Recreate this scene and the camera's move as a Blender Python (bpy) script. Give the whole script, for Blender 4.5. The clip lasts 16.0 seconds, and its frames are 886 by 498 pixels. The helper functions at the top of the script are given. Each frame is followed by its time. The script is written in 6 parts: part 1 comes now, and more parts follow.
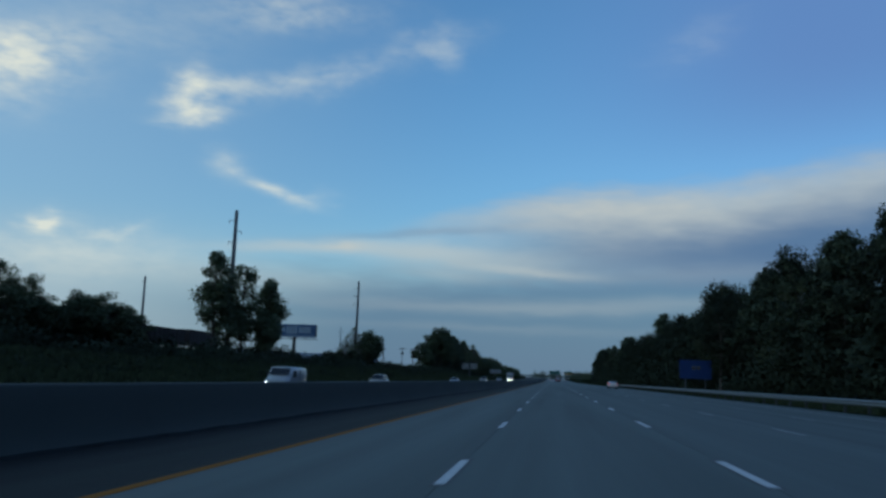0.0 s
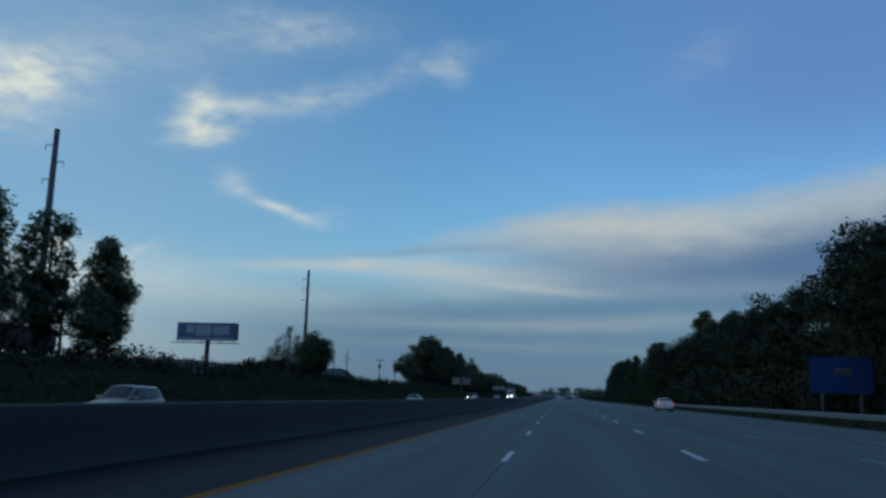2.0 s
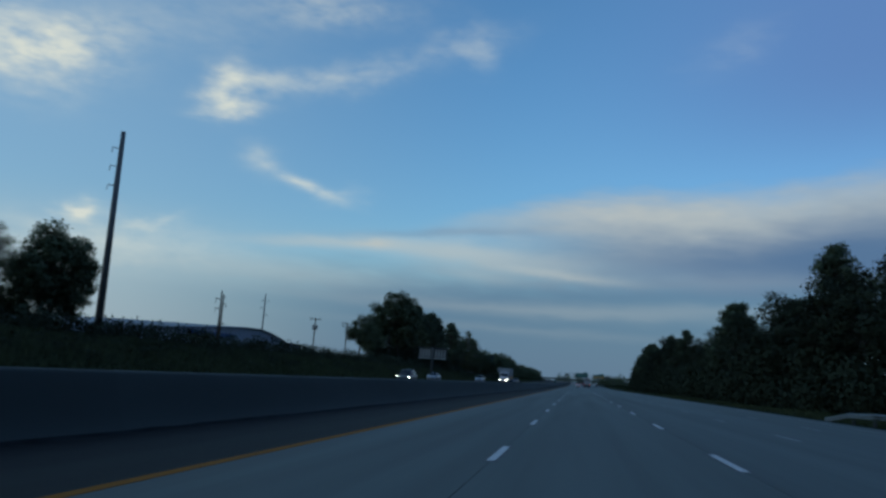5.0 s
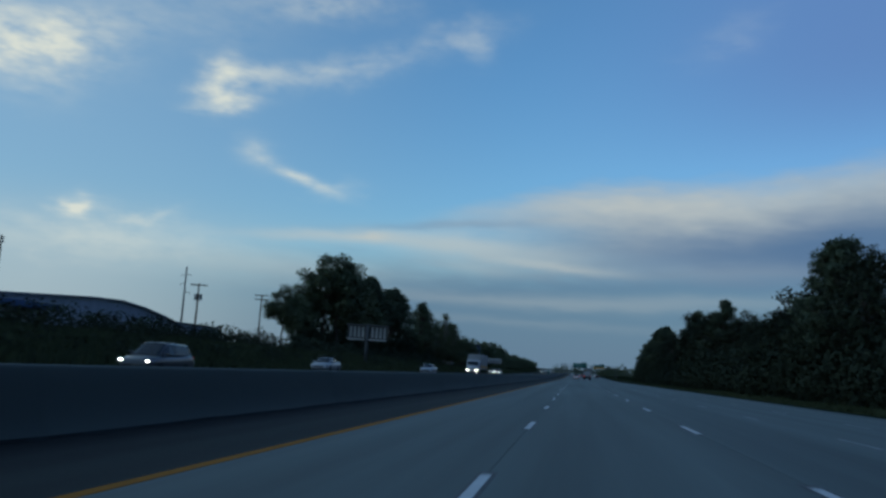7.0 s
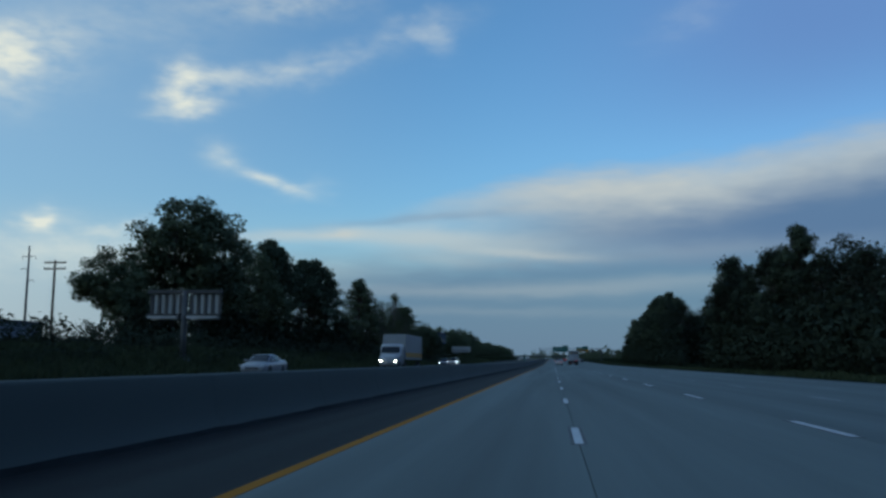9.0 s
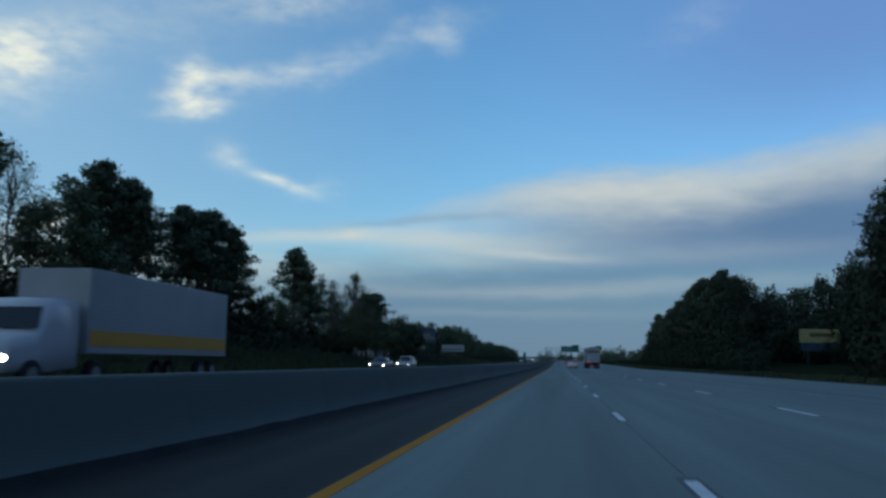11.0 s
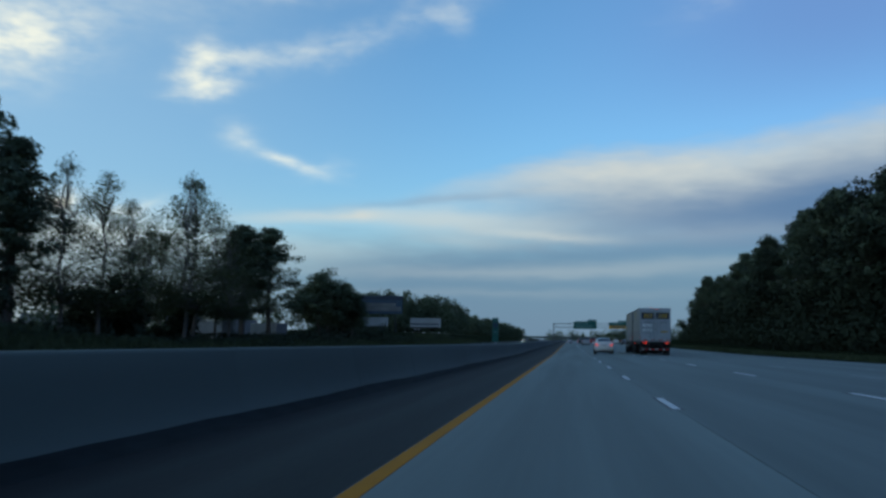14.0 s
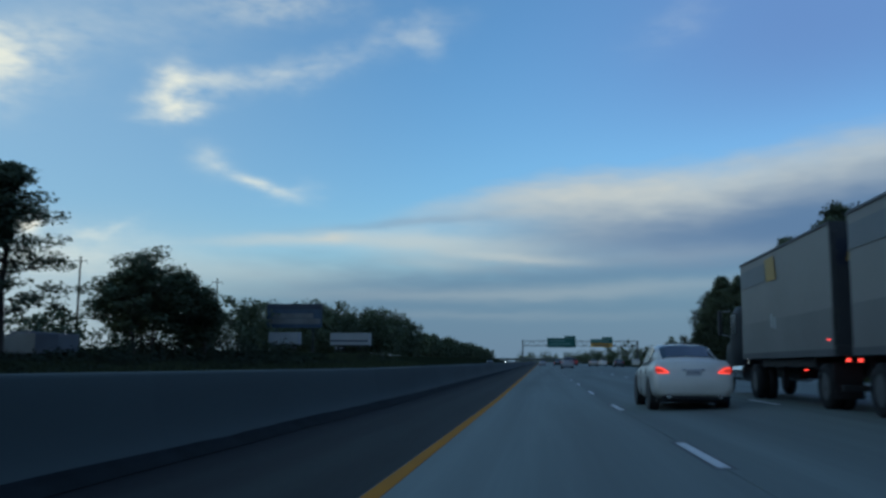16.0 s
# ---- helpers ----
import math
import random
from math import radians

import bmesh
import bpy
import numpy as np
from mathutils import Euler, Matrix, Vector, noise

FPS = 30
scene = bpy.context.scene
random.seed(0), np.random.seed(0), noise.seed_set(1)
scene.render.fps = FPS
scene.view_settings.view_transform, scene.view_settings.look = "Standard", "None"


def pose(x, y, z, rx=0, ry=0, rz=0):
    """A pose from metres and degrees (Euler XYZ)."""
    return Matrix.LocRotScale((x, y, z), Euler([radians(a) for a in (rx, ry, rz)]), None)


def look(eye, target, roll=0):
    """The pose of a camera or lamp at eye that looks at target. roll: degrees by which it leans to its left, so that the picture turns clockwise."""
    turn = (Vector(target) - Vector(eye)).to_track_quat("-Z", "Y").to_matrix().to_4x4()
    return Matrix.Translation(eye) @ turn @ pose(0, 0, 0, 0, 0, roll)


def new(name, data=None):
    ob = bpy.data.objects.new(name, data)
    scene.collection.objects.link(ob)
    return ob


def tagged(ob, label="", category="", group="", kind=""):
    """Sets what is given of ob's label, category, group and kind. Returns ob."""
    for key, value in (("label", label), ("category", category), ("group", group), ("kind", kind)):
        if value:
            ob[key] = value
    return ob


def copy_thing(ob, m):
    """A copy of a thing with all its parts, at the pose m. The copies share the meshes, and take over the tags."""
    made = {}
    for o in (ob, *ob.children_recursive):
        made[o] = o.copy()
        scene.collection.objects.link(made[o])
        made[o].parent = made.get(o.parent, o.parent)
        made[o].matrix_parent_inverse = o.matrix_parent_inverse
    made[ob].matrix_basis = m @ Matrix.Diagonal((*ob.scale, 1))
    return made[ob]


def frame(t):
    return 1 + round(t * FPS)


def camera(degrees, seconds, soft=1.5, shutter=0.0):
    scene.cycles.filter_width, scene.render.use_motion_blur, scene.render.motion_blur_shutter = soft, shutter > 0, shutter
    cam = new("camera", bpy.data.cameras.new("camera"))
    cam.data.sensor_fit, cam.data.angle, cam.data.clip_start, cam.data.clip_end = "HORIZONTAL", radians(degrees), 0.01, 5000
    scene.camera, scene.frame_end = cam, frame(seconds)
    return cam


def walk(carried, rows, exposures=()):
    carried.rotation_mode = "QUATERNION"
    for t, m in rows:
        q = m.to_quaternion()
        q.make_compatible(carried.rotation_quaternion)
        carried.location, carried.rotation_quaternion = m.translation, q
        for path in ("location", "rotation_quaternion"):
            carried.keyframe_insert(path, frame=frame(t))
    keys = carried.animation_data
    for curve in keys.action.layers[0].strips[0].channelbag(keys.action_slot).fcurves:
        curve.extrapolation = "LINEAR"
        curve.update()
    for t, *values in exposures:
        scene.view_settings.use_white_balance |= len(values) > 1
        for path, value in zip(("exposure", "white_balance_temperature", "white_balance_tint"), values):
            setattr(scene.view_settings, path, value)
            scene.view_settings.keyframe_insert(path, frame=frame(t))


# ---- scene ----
# ---------- camera ----------
cam = camera(54.0, 16.0, soft=2.8, shutter=0.25)
PATH = [
    (0, (1.265, -10.296, 1.245), (-1.271, 9.332, 4.133), 2.24),
    (0.5, (1.273, 6.376, 1.258), (-1.065, 26.007, 4.285), 1.52),
    (1, (0.989, 23.056, 1.244), (-1.549, 42.642, 4.398), 2.62),
    (1.5, (1.060, 39.661, 1.247), (-1.567, 59.217, 4.510), 2.03),
    (2, (1.053, 56.216, 1.234), (-1.656, 75.758, 4.516), 1.89),
    (2.5, (1.127, 72.729, 1.249), (-1.613, 92.265, 4.546), 2.50),
    (3, (1.265, 89.263, 1.255), (-1.451, 108.806, 4.525), 2.36),
    (3.5, (1.312, 106.083, 1.256), (-1.389, 125.639, 4.465), 2.12),
    (4, (1.342, 123.130, 1.253), (-1.597, 142.677, 4.295), 2.87),
    (6.5, (1.026, 207.438, 1.241), (-2.118, 226.999, 3.973), 5.13),
    (7, (0.989, 224.055, 1.243), (-2.133, 243.627, 3.926), 3.89),
    (7.5, (0.637, 240.944, 1.223), (-1.421, 260.656, 3.901), 1.63),
    (8, (0.306, 257.893, 1.206), (-1.405, 277.646, 3.832), 0.05),
    (8.5, (-0.016, 274.967, 1.189), (-2.186, 294.679, 3.787), 1.30),
    (9, (-0.368, 291.954, 1.171), (-2.851, 311.636, 3.717), 0.39),
    (11.5, (-1.356, 376.574, 1.130), (-4.029, 396.226, 3.702), 0.77),
    (12, (-1.414, 393.247, 1.115), (-4.207, 412.889, 3.644), 0.97),
    (12.5, (-1.579, 409.830, 1.107), (-4.644, 429.437, 3.594), 1.81),
    (13, (-1.665, 426.456, 1.104), (-4.558, 446.058, 3.821), 1.44),
    (13.5, (-1.672, 443.248, 1.105), (-4.738, 462.853, 3.605), 1.75),
    (14, (-1.801, 460.073, 1.095), (-4.680, 479.751, 3.213), 0.74),
    (14.5, (-1.921, 476.849, 1.090), (-4.766, 496.491, 3.553), 1.10),
    (15, (-1.956, 493.464, 1.087), (-5.064, 513.060, 3.608), 2.19),
    (15.5, (-1.920, 509.946, 1.079), (-4.818, 529.568, 3.641), 1.59),
    (16, (-1.950, 526.527, 1.088), (-4.194, 546.225, 3.726), 0.39),
]
walk(cam, [(t, look(eye, target, roll)) for t, eye, target, roll in PATH], exposures=[(0.0, 0.47, 5530, 3), (4.0, 0.39, 5530, 3), (7.5, 0.46, 5590, 3), (9.0, 0.57, 5620, 3), (12.0, 0.70, 5660, 3), (14.5, 0.78, 5700, 3), (16.0, 0.64, 5660, 3)])

# ---------- sky and sun ----------
SUN_EL, SUN_AZ = 12.0, -125.0  # degrees above the horizon, and to the right of the road's direction
world = bpy.data.worlds.new("dusk_sky")
scene.world = world
world.use_nodes = True
nt = world.node_tree
nt.nodes.clear()


def sock(node, name, value):
    """Feeds a number, a tuple or another node's socket into an input."""
    if isinstance(value, (int, float, tuple)):
        node.inputs[name].default_value = value
    else:
        node.id_data.links.new(value, node.inputs[name])


def calc(op, a, b=0.0, c=0.0, clamp=False):
    n = nt.nodes.new("ShaderNodeMath")
    n.operation, n.use_clamp = op, clamp
    for i, v in enumerate((a, b, c)):
        sock(n, i, v)
    return n.outputs[0]


def add(*xs):
    s = xs[0]
    for x in xs[1:]:
        s = calc("ADD", s, x)
    return s


def mul(*xs):
    s = xs[0]
    for x in xs[1:]:
        s = calc("MULTIPLY", s, x)
    return s


def sky_noise(u, v, scale, detail=4.0, seed=0.0):
    c = nt.nodes.new("ShaderNodeCombineXYZ")
    sock(c, 0, u), sock(c, 1, v), sock(c, 2, seed)
    n = nt.nodes.new("ShaderNodeTexNoise")
    sock(n, "Vector", c.outputs[0]), sock(n, "Scale", scale), sock(n, "Detail", detail)
    return n.outputs["Fac"]


def smooth(x, lo, hi):
    n = nt.nodes.new("ShaderNodeMapRange")
    n.interpolation_type = "SMOOTHSTEP"
    sock(n, "Value", x), sock(n, "From Min", lo), sock(n, "From Max", hi)
    return n.outputs[0]


def blend(f, a, b):
    n = nt.nodes.new("ShaderNodeMix")
    n.data_type = "RGBA"
    sock(n, "Factor", f)
    for i, v in ((6, a), (7, b)):
        if isinstance(v, tuple):
            n.inputs[i].default_value = (*v, 1)
        else:
            nt.links.new(v, n.inputs[i])
    return n.outputs[2]


sky = nt.nodes.new("ShaderNodeTexSky")
sky.sky_type, sky.sun_disc = "NISHITA", False
sky.sun_elevation, sky.sun_rotation = radians(SUN_EL), radians(SUN_AZ)
sky.air_density, sky.dust_density, sky.ozone_density = 1.2, 0.3, 4.0
way = nt.nodes.new("ShaderNodeTexCoord")
axis = nt.nodes.new("ShaderNodeSeparateXYZ")
nt.links.new(way.outputs["Generated"], axis.inputs[0])
AZ = mul(calc("ARCTAN2", axis.outputs[0], axis.outputs[1]), 57.296)
EL = mul(calc("ARCSINE", axis.outputs[2]), 57.296)
# wind-drawn wisps: the cloud edges are pulled about by two scales of noise
w1 = add(sky_noise(AZ, mul(EL, 1.6), 0.22, 3.5, 1.7), -0.5)
w2 = add(sky_noise(AZ, mul(EL, 1.6), 0.22, 3.5, 8.3), -0.5)
w3 = add(sky_noise(mul(AZ, 0.5), mul(EL, 2.2), 0.7, 2.0, 4.1), -0.5)
w4 = add(sky_noise(AZ, mul(EL, 1.4), 0.9, 3.0, 3.3), -0.5)
WA = add(AZ, mul(w1, 3.0), mul(w3, 1.6), mul(w4, 0.9))
WE = add(EL, mul(w2, 2.0), mul(w3, 0.8), mul(w4, -0.5))
CA, CE = add(AZ, mul(w1, 3.0)), add(EL, mul(w3, 0.45), mul(w2, 0.5))
soft_grain = sky_noise(mul(AZ, 0.7), mul(EL, 1.9), 0.6, 2.5, 2.2)


def puff(az, el, long, high, tilt=0.0, strength=1.0, calm=False):
    """A soft cloud body: its middle, half length and half height in degrees."""
    c, s = math.cos(radians(tilt)), math.sin(radians(tilt))
    da, de = (add(CA, -az), add(CE, -el)) if calm else (add(WA, -az), add(WE, -el))
    u = mul(add(mul(da, c), mul(de, s)), 1 / long)
    v = mul(add(mul(de, c), mul(da, -s)), 1 / high)
    return mul(calc("EXPONENT", mul(add(mul(u, u), mul(v, v)), -1.0)), strength)


high_clouds = add(
    puff(-36.4, 17.3, 3.6, 2.0, 0, 1.05),
    puff(-33.2, 18.4, 2.6, 1.2, 20, 0.35),
    puff(-24.4, 16.0, 2.0, 0.62, 4, 0.72),
    puff(-24.0, 17.2, 1.0, 1.3, -40, 0.70),
    puff(-22.0, 17.6, 1.8, 0.6, 10, 0.36),
    puff(-18.6, 18.2, 3.0, 0.85, 10, 0.30),
    puff(-14.4, 19.4, 3.0, 0.85, 16, 0.24),
    puff(-8.8, 21.6, 2.8, 1.0, 14, 0.26),
    puff(-7.4, 20.6, 0.9, 1.0, 60, 0.16),
    puff(-18.5, 22.8, 5.0, 1.1, 4, 0.36),
    puff(-21.7, 12.9, 1.3, 0.75, -24, 0.40, True),
    puff(-18.6, 11.5, 2.2, 0.30, -18, 0.62, True),
    puff(-16.2, 11.2, 1.6, 0.5, 4, 0.16),
    puff(-32.6, 8.2, 0.85, 0.6, 0, 1.1),
    puff(-28.4, 8.1, 1.7, 0.42, 10, 0.46),
    puff(-31.0, 6.6, 6.5, 1.4, 2, 0.40),
    puff(9.2, 21.6, 2.4, 1.1, 20, 0.10),
    puff(-29.0, 20.5, 6.0, 2.0, 0, 0.16),
)
fine_grain = sky_noise(mul(AZ, 0.8), mul(EL, 1.5), 1.3, 2.0, 6.6)
high_clouds = mul(high_clouds, smooth(add(mul(soft_grain, 0.7), mul(fine_grain, 0.3)), 0.10, 0.78), 1.3)
# the long bank to the right: it tapers off to the left, is bright along its upper edge and grey below
edge = add(11.7, mul(smooth(AZ, 2.0, -22.0), -4.2), mul(smooth(AZ, 6.0, 25.0), 2.1), mul(w3, 0.9), mul(w1, 0.9))
thick = add(0.8, mul(smooth(AZ, -12.0, 6.0), 0.7))
above = add(EL, mul(edge, -1.0))
depth = calc("DIVIDE", above, thick)
taper = mul(smooth(AZ, -14.0, 3.0), add(1.0, mul(smooth(AZ, 6.0, 16.0), -0.3)))
wedge = mul(smooth(AZ, -13.0, 5.0), smooth(depth, 1.2, -1.2), smooth(add(EL, mul(w2, 1.0)), 5.2, 8.4))
rim = mul(taper, smooth(depth, 1.0, -0.35), smooth(depth, -2.6, -0.3))
# the thin dark under-edge between the bank and the streaks below it
seam = puff(-8.0, 9.35, 6.5, 0.28, 5.6, 0.55, True)
streaks = add(
    puff(-17.0, 7.95, 5.0, 0.42, 3, 0.52, True),
    puff(-13.8, 8.25, 1.4, 0.45, 0, 0.36, True),
    puff(-9.6, 8.0, 4.6, 0.75, -1, 0.50, True),
    puff(-4.0, 7.7, 5.0, 0.85, -3, 0.40, True),
    puff(-1.2, 6.95, 4.0, 0.30, -4, 0.36, True),
    puff(-7.0, 6.6, 4.0, 0.5, -3, 0.26, True),
    puff(3.0, 8.4, 6.0, 1.0, 0, 0.12, True),
    puff(-20.0, 5.8, 9.0, 0.9, 0, 0.32, True),
    puff(9.0, 7.0, 8.0, 0.6, 2, 0.14, True),
    puff(6.0, 5.0, 11.0, 0.5, 2, 0.20, True),
    puff(-6.0, 4.5, 14.0, 0.4, 0, 0.16, True),
    puff(-4.0, 3.2, 12.0, 0.3, 0, 0.10, True),
)
deck_edge = add(8.6, mul(AZ, 0.08), mul(w3, 1.2))
deck = mul(smooth(add(EL, mul(deck_edge, -1.0)), 1.0, -3.2), smooth(AZ, -36.0, -10.0))
haze = smooth(EL, 7.0, 0.5)
glow = mul(smooth(EL, 10.5, 4.0), smooth(AZ, -12.0, -34.0))

BLUE_SKY, DECK, GREY, RIM, WHITE = 0.114, (0.078, 0.125, 0.184), (0.138, 0.176, 0.228), (0.41, 0.385, 0.335), (0.58, 0.53, 0.42)
base = nt.nodes.new("ShaderNodeMix")
base.data_type, base.blend_type = "RGBA", "MULTIPLY"
base.inputs["Factor"].default_value = 1.0
nt.links.new(sky.outputs[0], base.inputs[6])
base.inputs[7].default_value = (BLUE_SKY, BLUE_SKY, BLUE_SKY, 1)
col = base.outputs[2]
col = blend(mul(smooth(AZ, -4.0, -38.0), 0.45), col, (0.265, 0.355, 0.42))
col = blend(mul(smooth(AZ, -6.0, 18.0), smooth(EL, 9.0, 21.0), 0.8), col, (0.104, 0.162, 0.312))
col = blend(mul(haze, 0.5), col, (0.20, 0.26, 0.305))
col = blend(mul(glow, 0.54), col, (0.34, 0.35, 0.345))
col = blend(mul(deck, 0.85), col, DECK)
col = blend(mul(wedge, 0.85), col, GREY)
col = blend(mul(wedge, smooth(AZ, -6.0, 15.0), smooth(above, -0.4, -3.2), 0.9), col, (0.080, 0.126, 0.200))
col = blend(mul(seam, 0.8), col, (0.115, 0.160, 0.225))
col = blend(calc("MINIMUM", mul(rim, add(0.52, mul(soft_grain, 0.55))), 1.0), col, RIM)
col = blend(calc("MINIMUM", streaks, 0.9), col, (0.42, 0.395, 0.34))
col = blend(calc("MINIMUM", high_clouds, 0.95), col, WHITE)
bg = nt.nodes.new("ShaderNodeBackground")
nt.links.new(col, bg.inputs[0])
bg.inputs[1].default_value = 1.0
out = nt.nodes.new("ShaderNodeOutputWorld")
nt.links.new(bg.outputs[0], out.inputs[0])

sun = new("sun", bpy.data.lights.new("sun", "SUN"))
sun.data.energy, sun.data.angle, sun.data.color = 0.05, radians(14), (1.0, 0.86, 0.7)
sun.matrix_world = look((0, 0, 0), (-math.sin(radians(SUN_AZ)), -math.cos(radians(SUN_AZ)), -math.tan(radians(SUN_EL))))

# ---------- materials ----------
def material(name, base, rough=0.8, metal=0.0, vary=0.25, scale=2.0, fine=30.0, bump=0.15, tint=None, emit=None, coat=0.0, spread=0.0, stretch=(1, 1, 1), shine=0.4, start_tint=None):
    """A node material: two scales of noise over the base colour, fine relief, and a little change from object to object."""
    m = bpy.data.materials.new(name)
    m.use_nodes = True
    t = m.node_tree
    p = t.nodes["Principled BSDF"]
    link = t.links.new
    co = t.nodes.new("ShaderNodeTexCoord")
    info = t.nodes.new("ShaderNodeObjectInfo")
    shift = t.nodes.new("ShaderNodeVectorMath")
    shift.operation = "MULTIPLY_ADD"
    link(co.outputs["Object"], shift.inputs[0])
    shift.inputs[1].default_value = stretch
    off = t.nodes.new("ShaderNodeMath")
    off.operation = "MULTIPLY"
    link(info.outputs["Random"], off.inputs[0])
    off.inputs[1].default_value = 37.0
    link(off.outputs[0], shift.inputs[2])
    big, small = t.nodes.new("ShaderNodeTexNoise"), t.nodes.new("ShaderNodeTexNoise")
    for n, s in ((big, scale), (small, fine)):
        link(shift.outputs[0], n.inputs["Vector"])
        n.inputs["Scale"].default_value, n.inputs["Detail"].default_value = s, 5.0
    ramp = t.nodes.new("ShaderNodeMapRange")
    link(big.outputs["Fac"], ramp.inputs[0])
    ramp.inputs[1].default_value, ramp.inputs[2].default_value = 0.3, 0.7
    mix = t.nodes.new("ShaderNodeMix")
    mix.data_type = "RGBA"
    link(ramp.outputs[0], mix.inputs["Factor"])
    other = tint or tuple(c * (1 - vary) for c in base)
    mix.inputs[6].default_value, mix.inputs[7].default_value = (*base, 1), (*other, 1)
    colour = mix.outputs[2]
    if start_tint:  # a darker stretch of the same surface near the start of the road
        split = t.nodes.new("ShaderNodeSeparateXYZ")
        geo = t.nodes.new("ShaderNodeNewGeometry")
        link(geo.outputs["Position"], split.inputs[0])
        near_start = t.nodes.new("ShaderNodeMapRange")
        link(split.outputs[1], near_start.inputs[0])
        near_start.inputs[1].default_value, near_start.inputs[2].default_value = 330.0, 150.0
        start_mix = t.nodes.new("ShaderNodeMix")
        start_mix.data_type, start_mix.blend_type = "RGBA", "MULTIPLY"
        link(near_start.outputs[0], start_mix.inputs["Factor"])
        link(colour, start_mix.inputs[6])
        start_mix.inputs[7].default_value = (*start_tint, 1)
        colour = start_mix.outputs[2]
    hsv = t.nodes.new("ShaderNodeHueSaturation")
    link(colour, hsv.inputs["Color"])
    val = t.nodes.new("ShaderNodeMath")
    val.operation = "MULTIPLY_ADD"
    link(small.outputs["Fac"], val.inputs[0])
    val.inputs[1].default_value, val.inputs[2].default_value = vary, 1 - vary / 2
    if spread:
        obv = t.nodes.new("ShaderNodeMath")
        obv.operation = "MULTIPLY_ADD"
        link(info.outputs["Random"], obv.inputs[0])
        obv.inputs[1].default_value, obv.inputs[2].default_value = spread, 1 - spread / 2
        both = t.nodes.new("ShaderNodeMath")
        both.operation = "MULTIPLY"
        link(val.outputs[0], both.inputs[0]), link(obv.outputs[0], both.inputs[1])
        link(both.outputs[0], hsv.inputs["Value"])
    else:
        link(val.outputs[0], hsv.inputs["Value"])
    link(hsv.outputs[0], p.inputs["Base Color"])
    rr = t.nodes.new("ShaderNodeMapRange")
    link(small.outputs["Fac"], rr.inputs[0])
    rr.inputs[3].default_value, rr.inputs[4].default_value = max(rough - 0.1, 0.03), min(rough + 0.1, 1)
    link(rr.outputs[0], p.inputs["Roughness"])
    p.inputs["Metallic"].default_value = metal
    p.inputs["Coat Weight"].default_value = coat
    p.inputs["Specular IOR Level"].default_value = shine
    if bump:
        b = t.nodes.new("ShaderNodeBump")
        b.inputs["Strength"].default_value, b.inputs["Distance"].default_value = bump, 0.02
        link(small.outputs["Fac"], b.inputs["Height"])
        link(b.outputs[0], p.inputs["Normal"])
    if emit:
        p.inputs["Emission Color"].default_value, p.inputs["Emission Strength"].default_value = (*emit[0], 1), emit[1]
    return m


def foliage(name, a, b):
    """Leaves: the colour changes from clump to clump and from tree to tree, with a little light through them."""
    m = bpy.data.materials.new(name)
    m.use_nodes = True
    t = m.node_tree
    p = t.nodes["Principled BSDF"]
    geo, info = t.nodes.new("ShaderNodeNewGeometry"), t.nodes.new("ShaderNodeObjectInfo")
    mix = t.nodes.new("ShaderNodeMix")
    mix.data_type = "RGBA"
    t.links.new(geo.outputs["Random Per Island"], mix.inputs["Factor"])
    mix.inputs[6].default_value, mix.inputs[7].default_value = (*a, 1), (*b, 1)
    hsv = t.nodes.new("ShaderNodeHueSaturation")
    t.links.new(mix.outputs[2], hsv.inputs["Color"])
    r = t.nodes.new("ShaderNodeMapRange")
    t.links.new(info.outputs["Random"], r.inputs[0])
    r.inputs[3].default_value, r.inputs[4].default_value = 0.75, 1.2
    t.links.new(r.outputs[0], hsv.inputs["Value"])
    t.links.new(hsv.outputs[0], p.inputs["Base Color"])
    p.inputs["Roughness"].default_value = 0.75
    p.inputs["Specular IOR Level"].default_value = 0.05
    return m


CONCRETE = material("worn_concrete", (0.135, 0.164, 0.150), 0.8, vary=0.42, scale=0.5, fine=5.0, bump=0.2, stretch=(1.8, 0.045, 1), spread=0.06, start_tint=(0.66, 0.67, 0.68))
ASPHALT = material("dark_asphalt", (0.023, 0.027, 0.025), 0.9, vary=0.35, scale=0.5, fine=25.0, bump=0.4, stretch=(1.5, 0.1, 1), start_tint=(0.62, 0.62, 0.62), shine=0.25)
BARRIER = material("grimy_barrier_concrete", (0.072, 0.091, 0.083), 0.9, vary=0.22, scale=0.5, fine=9.0, bump=0.25, stretch=(1, 0.12, 0.6), spread=0.0, start_tint=(0.55, 0.55, 0.55))
SHOULDER = material("stained_shoulder_asphalt", (0.0205, 0.0255, 0.0245), 0.9, vary=0.35, scale=0.5, fine=25.0, bump=0.4, stretch=(1.5, 0.1, 1), start_tint=(0.72, 0.72, 0.72), shine=0.2)


